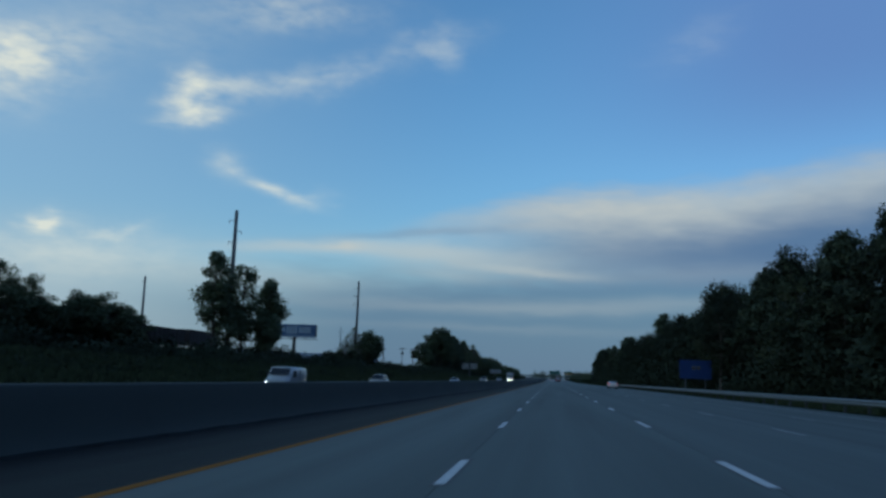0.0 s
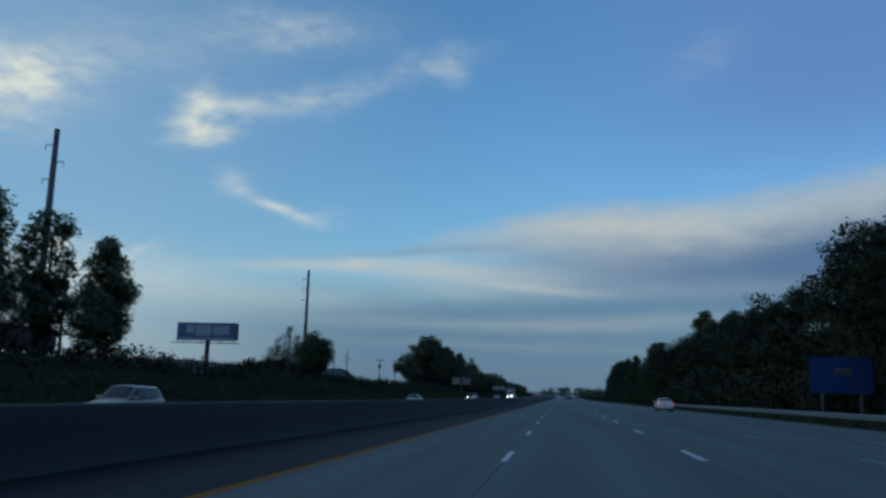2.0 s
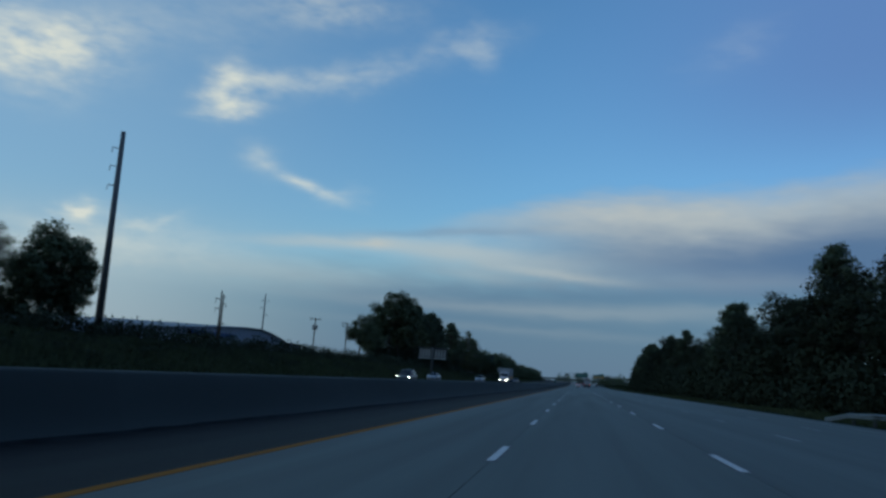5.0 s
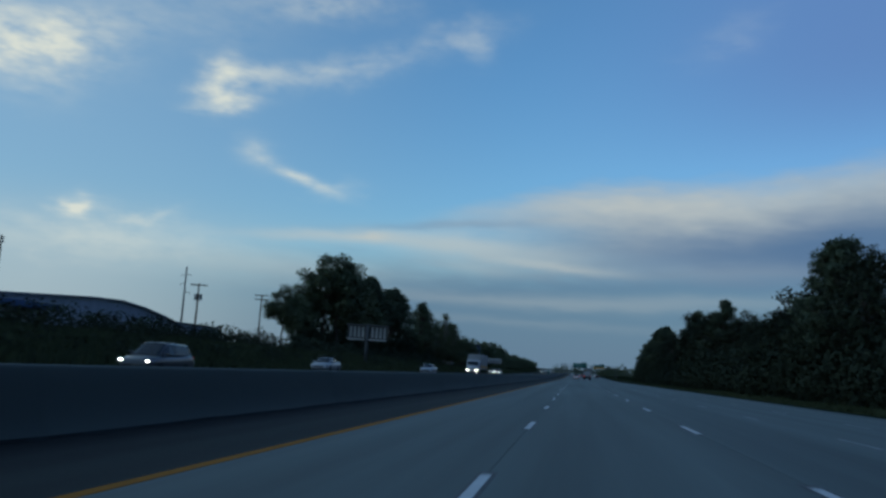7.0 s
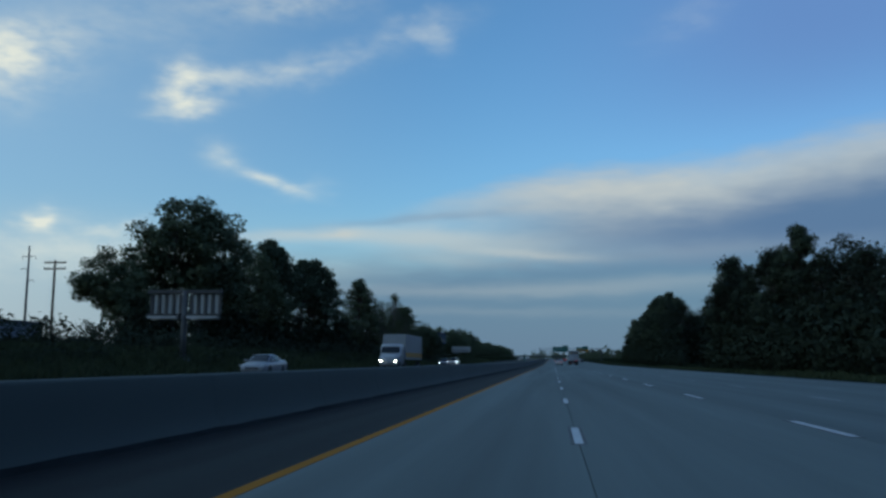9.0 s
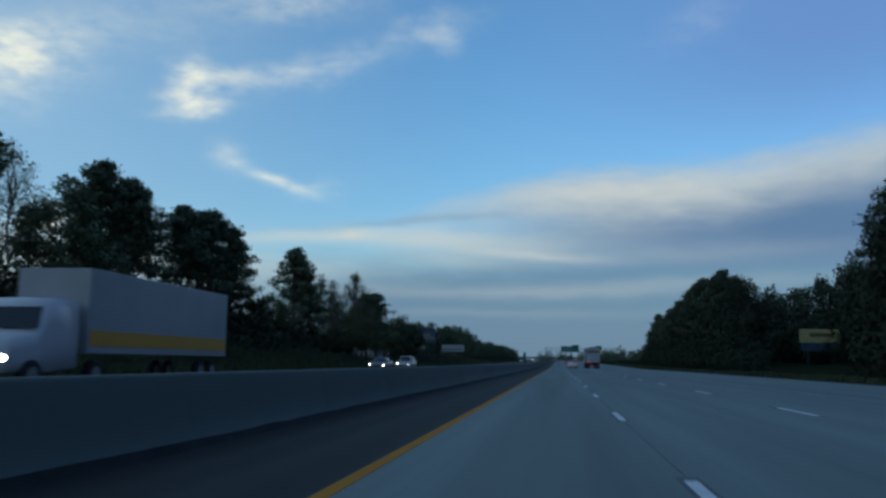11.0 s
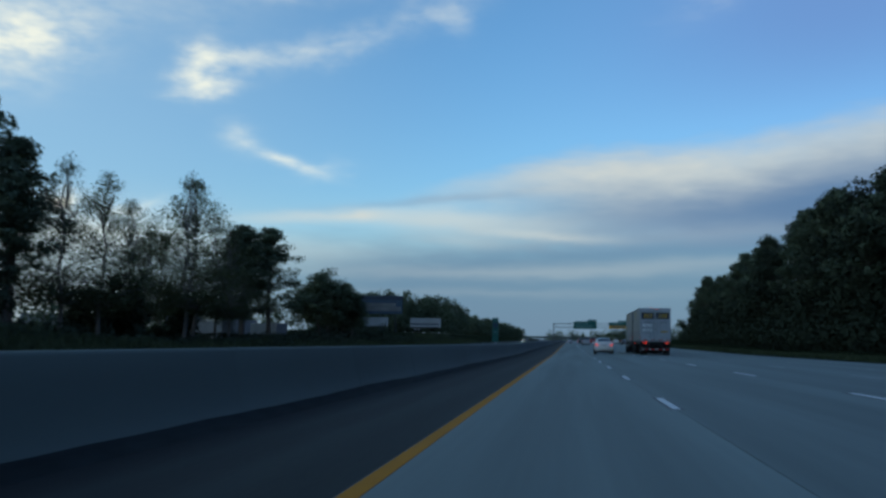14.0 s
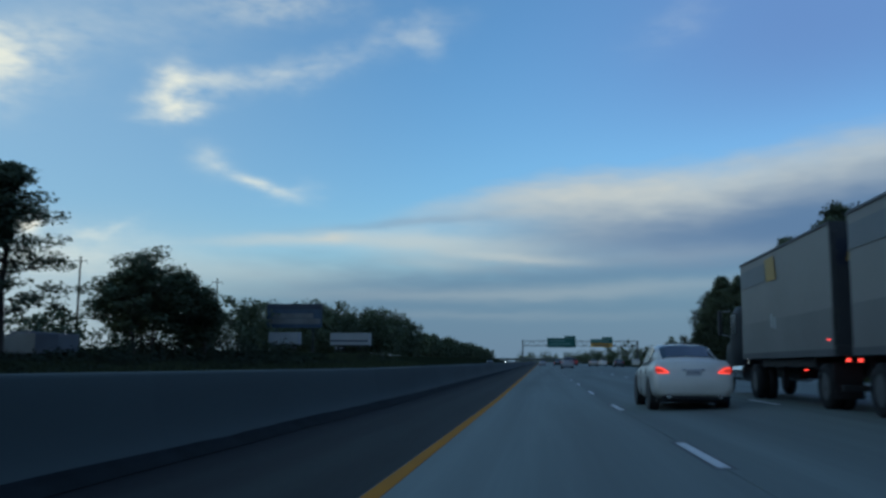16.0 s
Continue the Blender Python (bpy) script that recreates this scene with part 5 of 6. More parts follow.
def car(place, label, skin, turn=0.0, size=(1.0, 1.0, 1.0), brake=False, lamps=False, category="car", group="", tall=0.0, detail=False):
    """A saloon, or with tall set, a taller estate or off-roader. Its nose points along +y."""
    t = thing("car", place, label, category, group, turn)
    sx, sy, sz = size
    S = lambda ring: [(x * sx, y * sy, z * sz) for x, y, z in ring]
    B = [(-2.45, 0.79, 0.40, 0.62), (-2.43, 0.86, 0.33, 0.70), (-2.37, 0.905, 0.30, 0.86), (-2.30, 0.915, 0.29, 1.02), (-2.18, 0.92, 0.28, 1.075), (-1.85, 0.925, 0.25, 1.085), (-1.3, 0.93, 0.22, 1.04),
         (-0.4, 0.93, 0.2, 0.99), (0.6, 0.93, 0.2, 0.97), (1.35, 0.92, 0.22, 0.93), (1.9, 0.90, 0.24, 0.84), (2.2, 0.84, 0.26, 0.76), (2.38, 0.74, 0.30, 0.68), (2.45, 0.60, 0.36, 0.60)]
    body = part("body", loft([S(body_ring(y, w, zb, zs + tall * 0.3)) for y, w, zb, zs in B]), skin, t, smooth_faces=True)
    zr = 1.47 + tall
    back = -2.3 if tall else -1.80
    C = [(back, 0.76 if tall else 0.72, 0.70 if tall else 0.66, 1.04 + tall * 0.3, 1.12 + tall * 0.6), (back + (0.35 if tall else 0.92), 0.82, 0.63, 1.02 + tall * 0.3, zr - 0.045), (-0.25, 0.84, 0.63, 0.98 + tall * 0.3, zr), (0.35, 0.84, 0.62, 0.97 + tall * 0.3, zr - 0.02), (1.32, 0.78, 0.70, 0.92 + tall * 0.3, 0.97 + tall * 0.3)]
    R = [S(cabin_ring(*c)) for c in C]
    part("cabin", loft(R), skin, t, smooth_faces=True)
    # rear and front glass between the roof and the deck
    for name, i, j, lo, hi in (("rear_window", 0, 1, 0.10, 0.96), ("windscreen", 4, 3, 0.06, 0.92)):
        bm = bmesh.new()
        rows = []
        for f, out_by in ((lo, 0.02), (hi, 0.02), (hi, 0.008), (lo, 0.008)):
            row = []
            for k in (3, 4, 5, 6, 7):
                x, y, z = mixed(R[i][k], R[j][k], f)
                row.append(bm.verts.new((x * 0.94, y + (-out_by if i == 0 else out_by) * 0.7, z + out_by)))
            rows.append(row)
        for r in range(4):
            for k in range(4):
                bm.faces.new((rows[r][k], rows[r][k + 1], rows[(r + 1) % 4][k + 1], rows[(r + 1) % 4][k]))
        bmesh.ops.recalc_face_normals(bm, faces=bm.faces)
        part(name, bm, GLASS, t, "dark tinted glass")
    for s in (1, 9):
        for i, j, f0, f1 in ((1, 2, 0.05, 0.97), (2, 3, 0.06, 1.0), (3, 4, 0.02, 0.62)):
            k = 2 if s == 1 else 8
            lo_a, lo_b = mixed(R[i][s], R[i][k], 0.12), mixed(R[j][s], R[j][k], 0.12)
            hi_k = 3 if s == 1 else 7
            hi_a, hi_b = mixed(R[i][k], R[i][hi_k], 0.75), mixed(R[j][k], R[j][hi_k], 0.75)
            q = [mixed(lo_a, lo_b, f0), mixed(lo_a, lo_b, f1), mixed(hi_a, hi_b, f1), mixed(hi_a, hi_b, f0)]
            c = [Vector(p) for p in q]
            n = (c[1] - c[0]).cross(c[3] - c[0])
            if n.x * (1 if s == 1 else -1) < 0:
                q = [q[0], q[3], q[2], q[1]]
            part("side_window", pane(q, 0.03, 0.012), GLASS, t, "dark tinted glass")
    # lamps
    lens = TAIL_ON if brake else TAIL_OFF
    for s in (-1, 1):
        up = tall * 0.3
        shape = [(0.57 * sx, (0.835 + up) * sz), (0.615 * sx, (0.90 + up) * sz), (0.72 * sx, (0.965 + up) * sz), (0.875 * sx, (0.995 + up) * sz), (0.905 * sx, (0.90 + up) * sz), (0.86 * sx, (0.825 + up) * sz), (0.70 * sx, (0.82 + up) * sz)]
        if detail:
            shape = [(x - 0.03, z - 0.045) for x, z in shape]
        else:
            shape = [(0.78 + (x - 0.78) * 0.7, z + (0.91 + up - z) * 0.25) for x, z in shape]
        lamp = part("tail_lamp", prism(shape, -2.395 * sy, -2.12 * sy, s), TAIL_DIM if detail else lens, t, "red tail lamp")
        if detail:
            for glow in ([(0.575, 0.845), (0.63, 0.90), (0.73, 0.958), (0.868, 0.985), (0.872, 0.95), (0.75, 0.92), (0.68, 0.875), (0.64, 0.845)],
                         [(0.60, 0.843), (0.65, 0.868), (0.86, 0.862), (0.85, 0.835), (0.70, 0.83)]):
                part("lit_strip", prism([(x * sx - 0.03, z * sz - 0.045) for x, z in glow], -2.402 * sy, -2.30 * sy, s), lens, lamp, "glowing red strip")
        head = [(0.50 * sx, (0.60 + up) * sz), (0.84 * sx, (0.66 + up) * sz), (0.86 * sx, (0.78 + up) * sz), (0.60 * sx, (0.74 + up) * sz)]
        h = part("headlamp", prism(head, 2.02 * sy, 2.37 * sy, s), HEAD_OFF, t)
        if lamps:
            part("lit_bulb", tubed((s * 0.70 * sx, 2.3 * sy, (0.69 + up) * sz), (s * 0.70 * sx, 2.42 * sy, (0.69 + up) * sz), 0.043, None, 12), HEAD_ON, h, "bright warm headlight")
        m = part("mirror", boxed(s * 0.97 * sx - 0.1, s * 0.97 * sx + 0.1, 0.80 * sy, 0.98 * sy, (0.98 + up) * sz, (1.12 + up) * sz, 0.03), skin, t)
    part("grille", boxed(-0.45 * sx, 0.45 * sx, 2.36 * sy, 2.455 * sy, 0.46 * sz, 0.60 * sz, 0.02), TRIM, t)
    part("lower_bumper", boxed(-0.74 * sx, 0.74 * sx, -2.40 * sy, -2.2 * sy, 0.23 * sz, 0.31 * sz, 0.02), TRIM, t, "black lower valance")
    plate = part("number_plate", boxed(-0.17, 0.17, -2.425 * sy, -2.38 * sy, 0.74 * sz, 0.89 * sz, 0.006), PLATE, t, "pale number plate with dark bars")
    for k in range(4):
        part("bar", boxed(-0.13 + k * 0.07, -0.09 + k * 0.07, -2.428 * sy, -2.42 * sy, 0.785 * sz, 0.845 * sz), PLATE_BAR, plate)
    if detail:
        part("boot_seam", boxed(-0.50, 0.50, -2.412, -2.36, 0.665, 0.672), TRIM, t)
        part("boot_handle", boxed(-0.26, 0.26, -2.405, -2.35, 0.915, 0.95, 0.01), CHROME, t, "bright handle strip")
        part("high_brake_lamp", boxed(-0.14, 0.14, -1.66, -1.6, 1.16, 1.18), TAIL_OFF, t)
        for s in (-1, 1):
            part("exhaust_pipe", tubed((s * 0.58, -2.47, 0.315), (s * 0.58, -2.2, 0.315), 0.055, None, 12), CHROME, t, "bright exhaust pipe")
            part("door_handle", boxed(s * 0.925 - 0.015, s * 0.925 + 0.02, -0.75, -0.55, 0.86, 0.885, 0.006), skin, t)
            for yy in (-0.95, 0.12, 1.05):
                part("door_seam", boxed(s * 0.925 - 0.012, s * 0.925 + 0.012, yy, yy + 0.008, 0.32, 0.93), TRIM, t)
    for yy in (-1.40, 1.40):
        for s in (-1, 1):
            wheel(t, s * 0.80 * sx, yy * sy, 0.335 * sz, 0.335 * sz, 0.225)
            arch = tubed((s * 0.70 * sx, yy * sy, 0.345 * sz), (s * 0.934 * sx, yy * sy, 0.345 * sz), 0.385 * sz, None, 20)
            part("wheel_arch", arch, TRIM, t)
    part("underside", boxed(-0.8 * sx, 0.8 * sx, -2.1 * sy, 2.1 * sy, 0.17, 0.27), TRIM, t)
    return t


def van(place, label, skin, turn=0.0, lamps=True):
    t = thing("van", place, label, "van", turn=turn)
    B = [(-2.75, 0.90, 0.45, 1.9), (-2.68, 0.97, 0.35, 1.98), (-1.5, 0.99, 0.3, 2.02), (0.7, 0.99, 0.3, 2.02), (1.15, 0.98, 0.3, 1.96), (1.75, 0.97, 0.3, 1.30), (2.0, 0.96, 0.3, 1.16), (2.55, 0.92, 0.33, 1.02), (2.72, 0.82, 0.4, 0.85)]
    part("body", loft([body_ring(*b) for b in B]), skin, t, smooth_faces=True)
    part("windscreen", pane([(-0.74, 1.24, 1.88), (0.74, 1.24, 1.88), (0.80, 1.72, 1.36), (-0.80, 1.72, 1.36)], 0.05), GLASS, t, "dark glass")
    for s in (-1, 1):
        q = [(s * 0.985, 0.35, 1.25), (s * 0.985, 1.25, 1.25), (s * 0.965, 1.05, 1.74), (s * 0.965, 0.35, 1.74)]
        part("side_window", pane(q if s > 0 else q[::-1], 0.012), GLASS, t, "dark glass")
        h = part("headlamp", boxed(s * 0.72 - 0.14, s * 0.72 + 0.14, 2.52, 2.74, 0.68, 0.88, 0.03), HEAD_OFF, t)
        if lamps:
            part("lit_bulb", tubed((s * 0.72, 2.7, 0.78), (s * 0.72, 2.78, 0.78), 0.06, None, 12), HEAD_ON, h, "bright warm headlight")
        part("mirror", boxed(s * 1.1 - 0.09, s * 1.1 + 0.09, 1.2, 1.32, 1.25, 1.55, 0.03), TRIM, t)
        part("side_trim", boxed(s * 0.99 - 0.012, s * 0.99 + 0.012, -2.4, 2.3, 0.62, 0.7, 0.004), TRIM, t)
        part("door_seam", boxed(s * 0.99 - 0.012, s * 0.99 + 0.012, -0.62, -0.605, 0.4, 1.85), TRIM, t)
        part("rear_lamp", boxed(s * 0.88 - 0.06, s * 0.88 + 0.06, -2.78, -2.68, 0.8, 1.2), TAIL_OFF, t)
    part("bumper", boxed(-0.9, 0.9, 2.6, 2.82, 0.36, 0.58, 0.05), TRIM, t)
    for yy in (-1.6, 1.75):
        for s in (-1, 1):
            wheel(t, s * 0.86, yy, 0.36, 0.36, 0.24)
            part("wheel_arch", tubed((s * 0.7, yy, 0.38), (s * 0.995, yy, 0.38), 0.43, None, 20), TRIM, t)
    return t


# the white saloon in the second lane, braking lights on
car((1.55, 549.9, level(1.55)), "pearl white saloon with glowing red tail lamps in lane two", WHITE_CAR, 0, (1, 1, 1.06), True, detail=True)
# the white compact in the outer lane
car((12.65, 158.8, level(12.65)), "small white saloon with red tail lamps in the outer lane", WHITE_CAR, 0, (0.945, 0.92, 0.96), True)

# oncoming traffic behind the barrier
OX = level(-20)
van((-20.0, 58.5, OX), "dull white panel van with headlights on in the oncoming road", DULL_VAN, 180)
for x, y, skin, lit, tall, label in (
    (-20, 97.0, BEIGE_CAR, True, 0.22, "pale gold off-roader with headlights on behind the barrier"),
    (-20, 183.0, SILVER_CAR, False, 0.0, "silver saloon in the oncoming road"),
    (-20, 266.0, GREY_CAR, True, 0.25, "dark off-roader with bright headlights in the oncoming road"),
    (-23.6, 309.0, SILVER_CAR, False, 0.0, "grey saloon in the far oncoming lane"),
    (-20, 350.0, SILVER_CAR, False, 0.0, "silver saloon behind the median barrier"),
    (-20, 451.0, GREY_CAR, True, 0.0, "dark saloon with warm headlights behind the barrier"),
    (-20, 466.5, BEIGE_CAR, True, 0.25, "pale off-roader with headlights on in the oncoming road"),
    (-20, 833.0, GREY_CAR, True, 0.0, "distant dark saloon with headlights on"),
    (-23.6, 890.0, SILVER_CAR, True, 0.0, "distant silver saloon with headlights on"),
    (-20, 980.0, GREY_CAR, True, 0.0, "far dark saloon with headlights on"),
):
    car((x, y, level(x, y)), label, skin, 180, lamps=lit, tall=tall, group="oncoming traffic")
# traffic far ahead on our side
for x, y, skin, tall, label in (
    (1.9, 663, SILVER_CAR, 0.25, "silver off-roader seen from behind far ahead"),
    (-1.8, 782, SILVER_CAR, 0.0, "distant silver saloon in the inner lane"),
    (5.4, 735, RED_CAR, 0.25, "distant dark red off-roader in lane three"),
    (1.8, 745, BLACK_CAR, 0.0, "distant black saloon in lane two"),
    (9.1, 720, BEIGE_CAR, 0.0, "distant pale gold saloon in an outer lane"),
    (12.8, 745, WHITE_CAR, 0.25, "distant white off-roader in the outer lane"),
    (12.8, 700, BLACK_CAR, 0.0, "distant black saloon in the outer lane"),
):
    car((x, y, level(x, y)), label, skin, 0, brake=x in (1.8, 5.4), tall=tall, group="traffic far ahead")

# ---------- the double-trailer lorry in lane three ----------
SKIN = material("smooth_grey_trailer_skin", (0.205, 0.20, 0.187), 0.5, vary=0.16, scale=0.35, fine=5.0, bump=0.05, tint=(0.16, 0.157, 0.15))
# darker tone of the thin panels added over the trailers' lower sides
LOWER_DARK = material("darker_lower_side", (0.152, 0.152, 0.15), 0.5, vary=0.25, scale=0.5, fine=5.0, bump=0.05)
DOOR = material("grey_trailer_door", (0.34, 0.36, 0.38), 0.5, vary=0.18, scale=0.6, fine=6.0, bump=0.04)
NAVY = material("navy_banner", (0.016, 0.020, 0.034), 0.45, vary=0.15, scale=1.0)
AMBER = material("amber_print", (0.36, 0.23, 0.04), 0.5, vary=0.15, scale=2.0)
# front trailer's doors: the shade between the trailers is put into their colour
GAP_SHADE_DOOR = material("gap_shade_trailer_door", (0.035, 0.038, 0.042), 0.6, vary=0.3, scale=0.6, fine=6.0, bump=0.04)
BAND = material("grey_blue_print", (0.13, 0.145, 0.16), 0.5, vary=0.15, scale=1.0)
lx, lz = 5.4, level(5.4)
lorry = thing("lorry", (lx, 545.3, lz), "lorry with two grey box trailers and red marker lamps", "lorry")


def trailer_box(name, y0, y1, label, door=DOOR, steel=GALV):
    """One short box trailer of the lorry, y counted from the lorry's middle."""
    b = part(name, boxed(-1.27, 1.27, y0, y1, 1.22, 3.98, 0.025), SKIN, lorry, label)
    for s in (-1, 1):
        part("top_rail", boxed(s * 1.275 - 0.02, s * 1.275 + 0.02, y0, y1, 3.93, 4.0, 0.008), WEATHER_STEEL, b)
        part("bottom_rail", boxed(s * 1.275 - 0.02, s * 1.275 + 0.02, y0, y1, 1.14, 1.30, 0.008), WEATHER_STEEL, b)
        part("scuff_panel", boxed(s * 1.276 - 0.008, s * 1.276 + 0.008, y0 + 0.04, y1 - 0.04, 1.30, 2.16, 0.003), LOWER_DARK, b, "thin panel added to darken the lower side")
        part("side_band", boxed(s * 1.286 - 0.004, s * 1.286 + 0.004, y1 - 3.0, y1 - 0.1, 3.22, 3.72), BAND, b)
        bm = bmesh.new()
        q = [(-4.1, 3.18), (-3.15, 3.18), (-3.0, 3.80), (-3.95, 3.80)]
        vs = [bm.verts.new((s * 1.294, y1 + a, c)) for a, c in q]
        bm.faces.new(vs if s > 0 else vs[::-1])
        part("side_emblem", bm, AMBER, b, "amber slanted emblem")
        part("marker_lamp", boxed(s * 1.285 - 0.012, s * 1.285 + 0.018, y0 + 0.3, y0 + 0.35, 1.47, 1.515, 0.005), MARKER, b, "glowing red marker lamp")
        # side marks that cannot be made out
        part("side_mark", boxed(s * 1.286 - 0.003, s * 1.286 + 0.003, y1 - 3.6, y1 - 3.4, 1.95, 2.3), DOOR, b)
        part("side_mark", boxed(s * 1.286 - 0.003, s * 1.286 + 0.003, y1 - 3.9, y1 - 3.72, 1.9, 2.2), DOOR, b)
    part("floor_frame", boxed(-0.5, 0.5, y0 + 0.1, y1 - 0.1, 0.85, 1.2), UNDER, b)
    # dark box added below the floor, in place of the shade underneath
    part("underfloor_pan", boxed(-1.1, 1.1, y0 + 1.9, y1 - 1.6, 0.92, 1.14), UNDER, b)
    for s in (-1, 1):
        part("landing_leg", boxed(s * 0.75 - 0.07, s * 0.75 + 0.07, y1 - 2.7, y1 - 2.55, 0.35, 1.1), UNDER, b)
    # rear: two door leaves, rods, hinges, banner, labels, lamps, under-run bar
    for s in (-1, 1):
        d = part("door_leaf", boxed(min(s * 0.015, s * 1.20), max(s * 0.015, s * 1.20), y0 - 0.05, y0 - 0.002, 1.36, 3.86, 0.01), door, b, "rear door leaf coloured dark for the gap's shade" if door == GAP_SHADE_DOOR else "grey rear door leaf")
        part("banner", boxed(min(s * 0.06, s * 1.16), max(s * 0.06, s * 1.16), y0 - 0.058, y0 - 0.05, 3.05, 3.60), NAVY, d, "navy banner with amber marks")
        for k in range(3):
            x = s * 0.62 - 0.36 + k * 0.25
            bm = bmesh.new()
            vs = [bm.verts.new((x + a, y0 - 0.064, c)) for a, c in ((0, 3.14), (0.17, 3.14), (0.26, 3.50), (0.09, 3.50))]
            bm.faces.new(vs)
            part("amber_mark", bm, AMBER, d)
        for x in (s * 0.16, s * 0.42):
            part("lock_rod", tubed((x, y0 - 0.085, 1.3), (x, y0 - 0.085, 3.9), 0.018, None, 6), steel, d)
        for z in (1.5, 2.1, 2.7, 3.3, 3.75):
            part("hinge", boxed(s * 1.19 - 0.06, s * 1.19 + 0.06, y0 - 0.07, y0 - 0.04, z, z + 0.07), steel, d)
        for x in (0.78, 1.02):
            part("tail_lamp", tubed((s * x, y0 - 0.06, 1.06), (s * x, y0 + 0.0, 1.06), 0.036, None, 12), MARKER, b, "glowing red tail lamp")
        part("mud_flap", boxed(min(s * 0.62, s * 1.22), max(s * 0.62, s * 1.22), y0 + 0.3, y0 + 0.33, 0.25, 1.0), RUBBER, b)
        part("bumper_strut", boxed(s * 0.5 - 0.05, s * 0.5 + 0.05, y0, y0 + 0.1, 0.45, 1.1), UNDER, b)
        for wy in (y0 + 0.95,):
            for off in (0.80, 1.10):
                wheel(b, s * off, wy, 0.5, 0.5, 0.26, WEATHER_STEEL)
    if door == DOOR:
        bars(b, [(-1.02, -0.30, 2.42, 2.62), (-1.02, -0.30, 2.02, 2.2)], y0 - 0.052, WHITE_SHEET, "label_plate", 0.006)
        bars(b, [(-0.98, -0.34, 2.25, 2.36), (-0.98, -0.34, 1.86, 1.96)], y0 - 0.052, TRAILER_W, "label_plate", 0.006)
        bars(b, [(0.42, 1.0, 1.92, 2.06)], y0 - 0.052, AMBER, "label_plate", 0.006)
        bars(b, [(-0.95, -0.4, 2.76, 2.82), (0.45, 0.95, 2.76, 2.82), (-0.92, -0.42, 2.49, 2.55), (-0.92, -0.42, 2.07, 2.13)], y0 - 0.06, BAND, "bar", 0.004)
    for x in (-0.22, 0.0, 0.22):
        part("top_lamp", boxed(x - 0.032, x + 0.032, y0 - 0.045, y0, 3.91, 3.94), MARKER, b, "glowing red roof lamp")
    part("rear_sill", boxed(-1.27, 1.27, y0 - 0.08, y0 + 0.1, 1.14, 1.36, 0.01), steel, b)
    part("rear_header", boxed(-1.272, 1.272, y0 - 0.03, y0 + 0.04, 3.86, 3.985, 0.008), door, b)
    for s in (-1, 1):
        part("corner_post", boxed(s * 1.238 - 0.034, s * 1.238 + 0.034, y0 - 0.03, y0 + 0.04, 1.36, 3.86, 0.008), door, b)
    under = part("under_run_bar", boxed(-1.15, 1.15, y0 - 0.04, y0 + 0.08, 0.42, 0.54, 0.01), UNDER, b)
    for k in range(8 if door == DOOR else 0):
        part("reflector", boxed(-1.12 + k * 0.285, -0.98 + k * 0.285, y0 - 0.046, y0 - 0.04, 0.45, 0.51), TAIL_OFF if k % 2 else WHITE_SHEET, under)
        part("reflector", boxed(-1.22 + k * 0.31, -1.06 + k * 0.31, y0 - 0.086, y0 - 0.08, 1.26, 1.31), TAIL_OFF if k % 2 else WHITE_SHEET, b)
    return b


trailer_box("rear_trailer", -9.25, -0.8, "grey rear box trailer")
# doors and rear fittings coloured dark to imitate shade in the gap
trailer_box("front_trailer", 0.3, 8.7, "grey front box trailer, rear doors coloured for shade", GAP_SHADE_DOOR, DARK_STEEL)
dolly = part("dolly", boxed(-0.5, 0.5, -3.6, 1.2, 0.7, 0.9), UNDER, lorry)
for s in (-1, 1):
    for off in (0.80, 1.10):
        wheel(dolly, s * off, -1.9, 0.5, 0.5, 0.26, WEATHER_STEEL)
CAB = paint("white_cab_paint", (0.36, 0.37, 0.38))
DARK_CAB = material("dark_cab_paint", (0.014, 0.017, 0.022), 0.6, vary=0.15, scale=1.0, shine=0.2)
tractor = part("tractor_cab", loft([body_ring(y, w, zb, zs) for y, w, zb, zs in ((9.5, 1.05, 1.0, 2.75), (9.6, 1.12, 0.9, 2.85), (11.0, 1.12, 0.8, 2.85), (11.25, 1.1, 0.8, 2.7), (11.7, 1.0, 0.75, 1.95), (12.9, 0.92, 0.7, 1.75), (13.2, 0.8, 0.7, 1.5))]), DARK_CAB, lorry, "dark tractor cab", True)
part("frame_rail", boxed(-0.45, 0.45, 5.8, 13.0, 0.6, 0.85), UNDER, lorry)
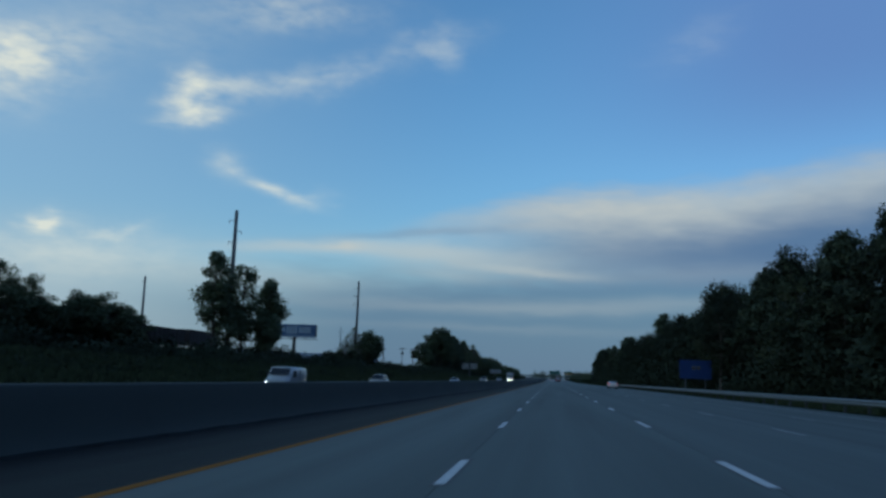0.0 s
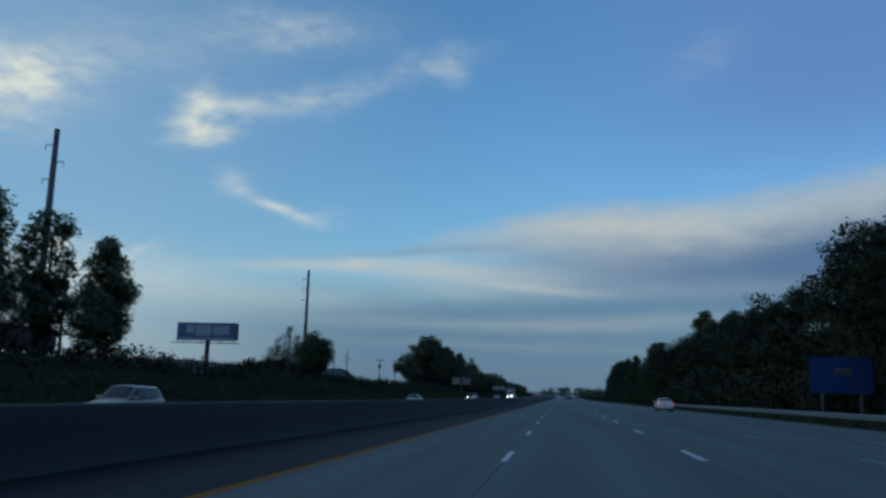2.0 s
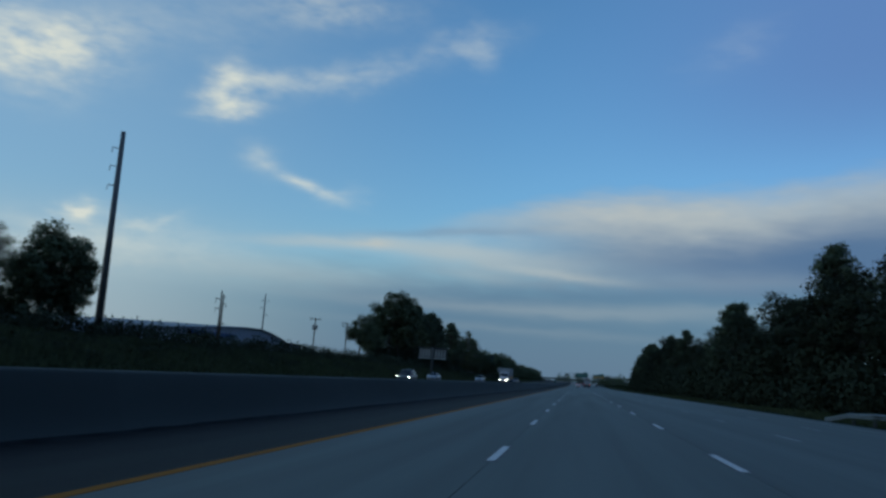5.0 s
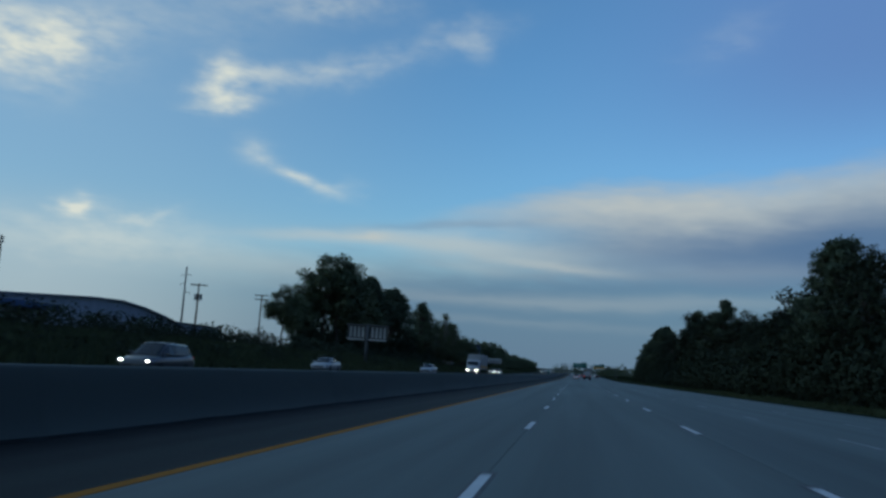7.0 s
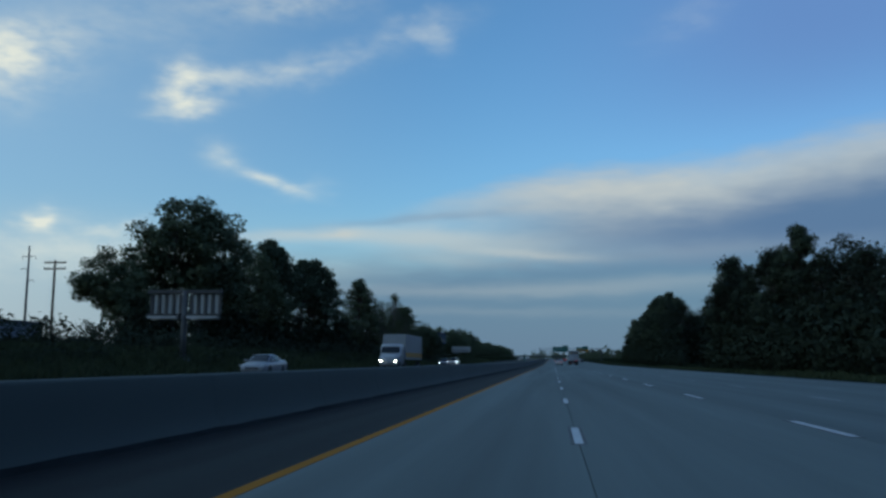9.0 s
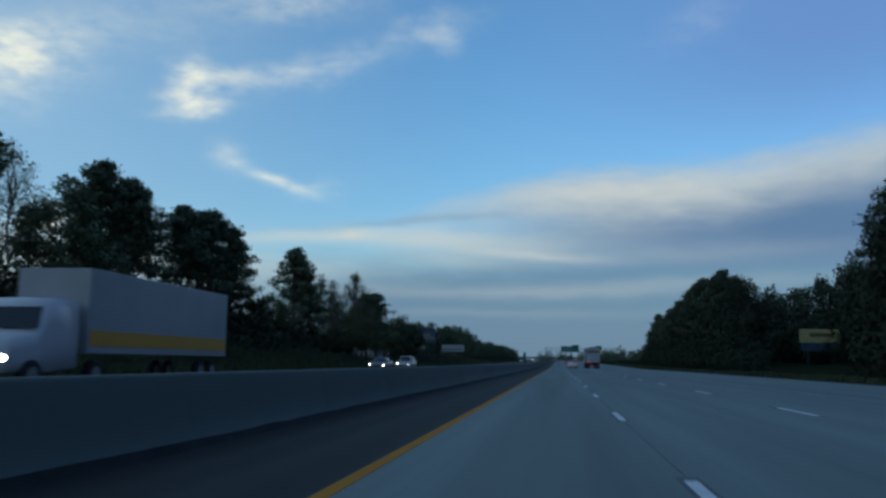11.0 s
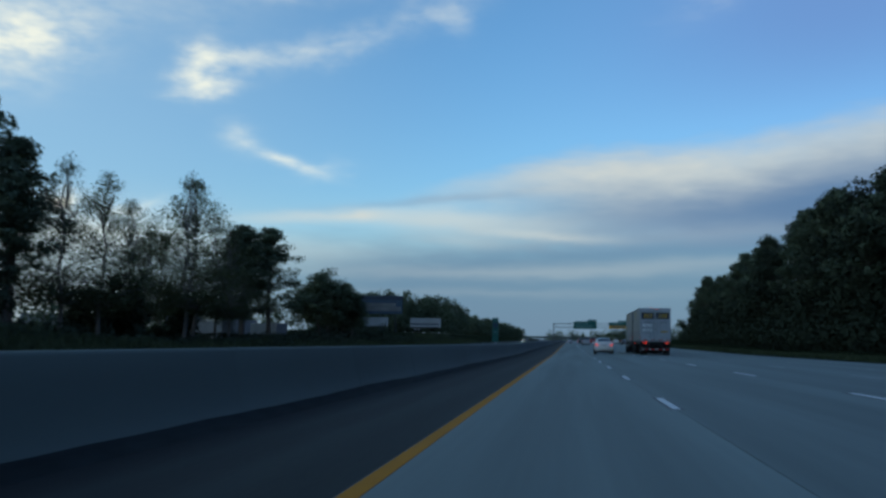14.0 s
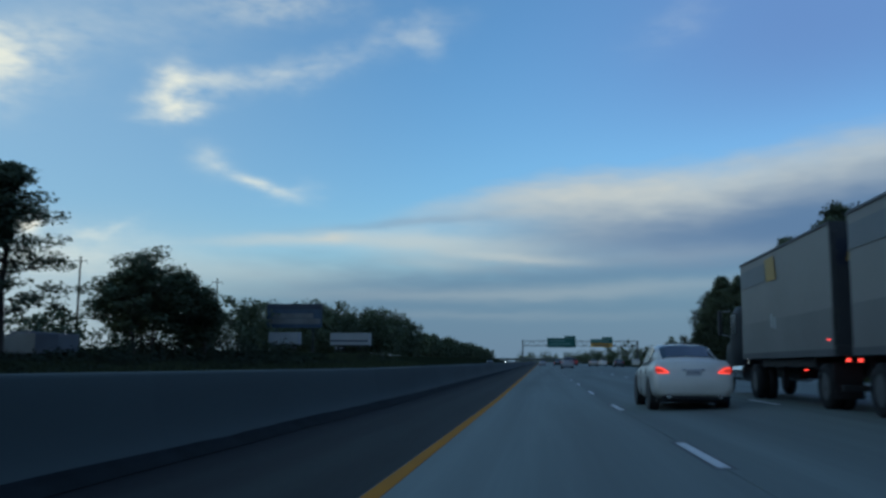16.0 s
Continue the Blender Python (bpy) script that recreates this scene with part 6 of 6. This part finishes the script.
for s in (-1, 1):
    part("mirror", boxed(s * 1.42 - 0.05, s * 1.42 + 0.05, 11.2, 11.4, 1.95, 2.75, 0.02), TRIM, tractor)
    part("mirror_arm", tubed((s * 1.1, 11.2, 2.75), (s * 1.42, 11.3, 2.72), 0.02, None, 6), GALV, tractor)
    part("mirror_arm", tubed((s * 1.1, 11.2, 1.9), (s * 1.42, 11.3, 1.97), 0.02, None, 6), GALV, tractor)
    part("exhaust_stack", tubed((s * 0.95, 9.35, 1.0), (s * 0.95, 9.35, 3.3), 0.07, None, 10), CHROME, tractor, "chrome exhaust stack")
    part("fuel_tank", tubed((s * 0.85, 9.6, 0.75), (s * 0.85, 11.0, 0.75), 0.3, None, 14), CHROME, tractor)
    q = [(s * 1.125, 10.2, 1.95), (s * 1.125, 11.0, 1.95), (s * 1.115, 11.0, 2.6), (s * 1.115, 10.2, 2.6)]
    part("side_window", pane(q if s > 0 else q[::-1], 0.012), GLASS, tractor)
    for off in (0.80, 1.10):
        wheel(lorry, s * off, 7.6, 0.5, 0.5, 0.26, WEATHER_STEEL, "drive_wheel")
    wheel(lorry, s * 1.0, 12.3, 0.5, 0.5, 0.28, GALV, "steer_wheel")
    part("frame_lamp", tubed((s * 0.3, 5.72, 0.86), (s * 0.3, 5.8, 0.86), 0.04, None, 10), MARKER, lorry, "glowing red tail lamp")

# ---------- oncoming lorry ----------
oz = level(-17.5, 394)
t = thing("lorry", (-17.5, 390.3, oz), "white oncoming lorry with a gold stripe and headlights on", "lorry", turn=180)
part("cab", loft([body_ring(y, w, zb, zs) for y, w, zb, zs in ((4.6, 1.1, 0.8, 2.7), (4.7, 1.18, 0.7, 2.85), (6.0, 1.18, 0.6, 2.85), (6.3, 1.15, 0.6, 2.6), (6.6, 1.08, 0.6, 1.8), (7.7, 0.98, 0.6, 1.6), (7.9, 0.85, 0.6, 1.4))]), CAB, t, "white cab", True)
b = part("cargo_box", boxed(-1.27, 1.27, -7.4, 4.3, 1.2, 3.95, 0.03), TRAILER_W, t, "white cargo box")
for s in (-1, 1):
    part("stripe", boxed(s * 1.28 - 0.006, s * 1.28 + 0.006, -7.3, 4.2, 1.45, 1.95), SIGN_YELLOW, b, "gold lower stripe")
    h = part("headlamp", boxed(s * 0.78 - 0.13, s * 0.78 + 0.13, 7.6, 7.86, 0.92, 1.16, 0.03), HEAD_OFF, t)
    part("lit_bulb", tubed((s * 0.78, 7.8, 1.04), (s * 0.78, 7.92, 1.04), 0.10, None, 12), HEAD_ON, h, "bright warm headlight")
    for yy in (-6.3, -5.1, 3.4):
        wheel(t, s * 1.0, yy, 0.5, 0.5, 0.3)
    wheel(t, s * 1.0, 6.9, 0.5, 0.5, 0.28)
part("windscreen", pane([(-0.95, 6.30, 2.55), (0.95, 6.30, 2.55), (1.0, 6.58, 1.9), (-1.0, 6.58, 1.9)], 0.06), GLASS, t, "dark glass")
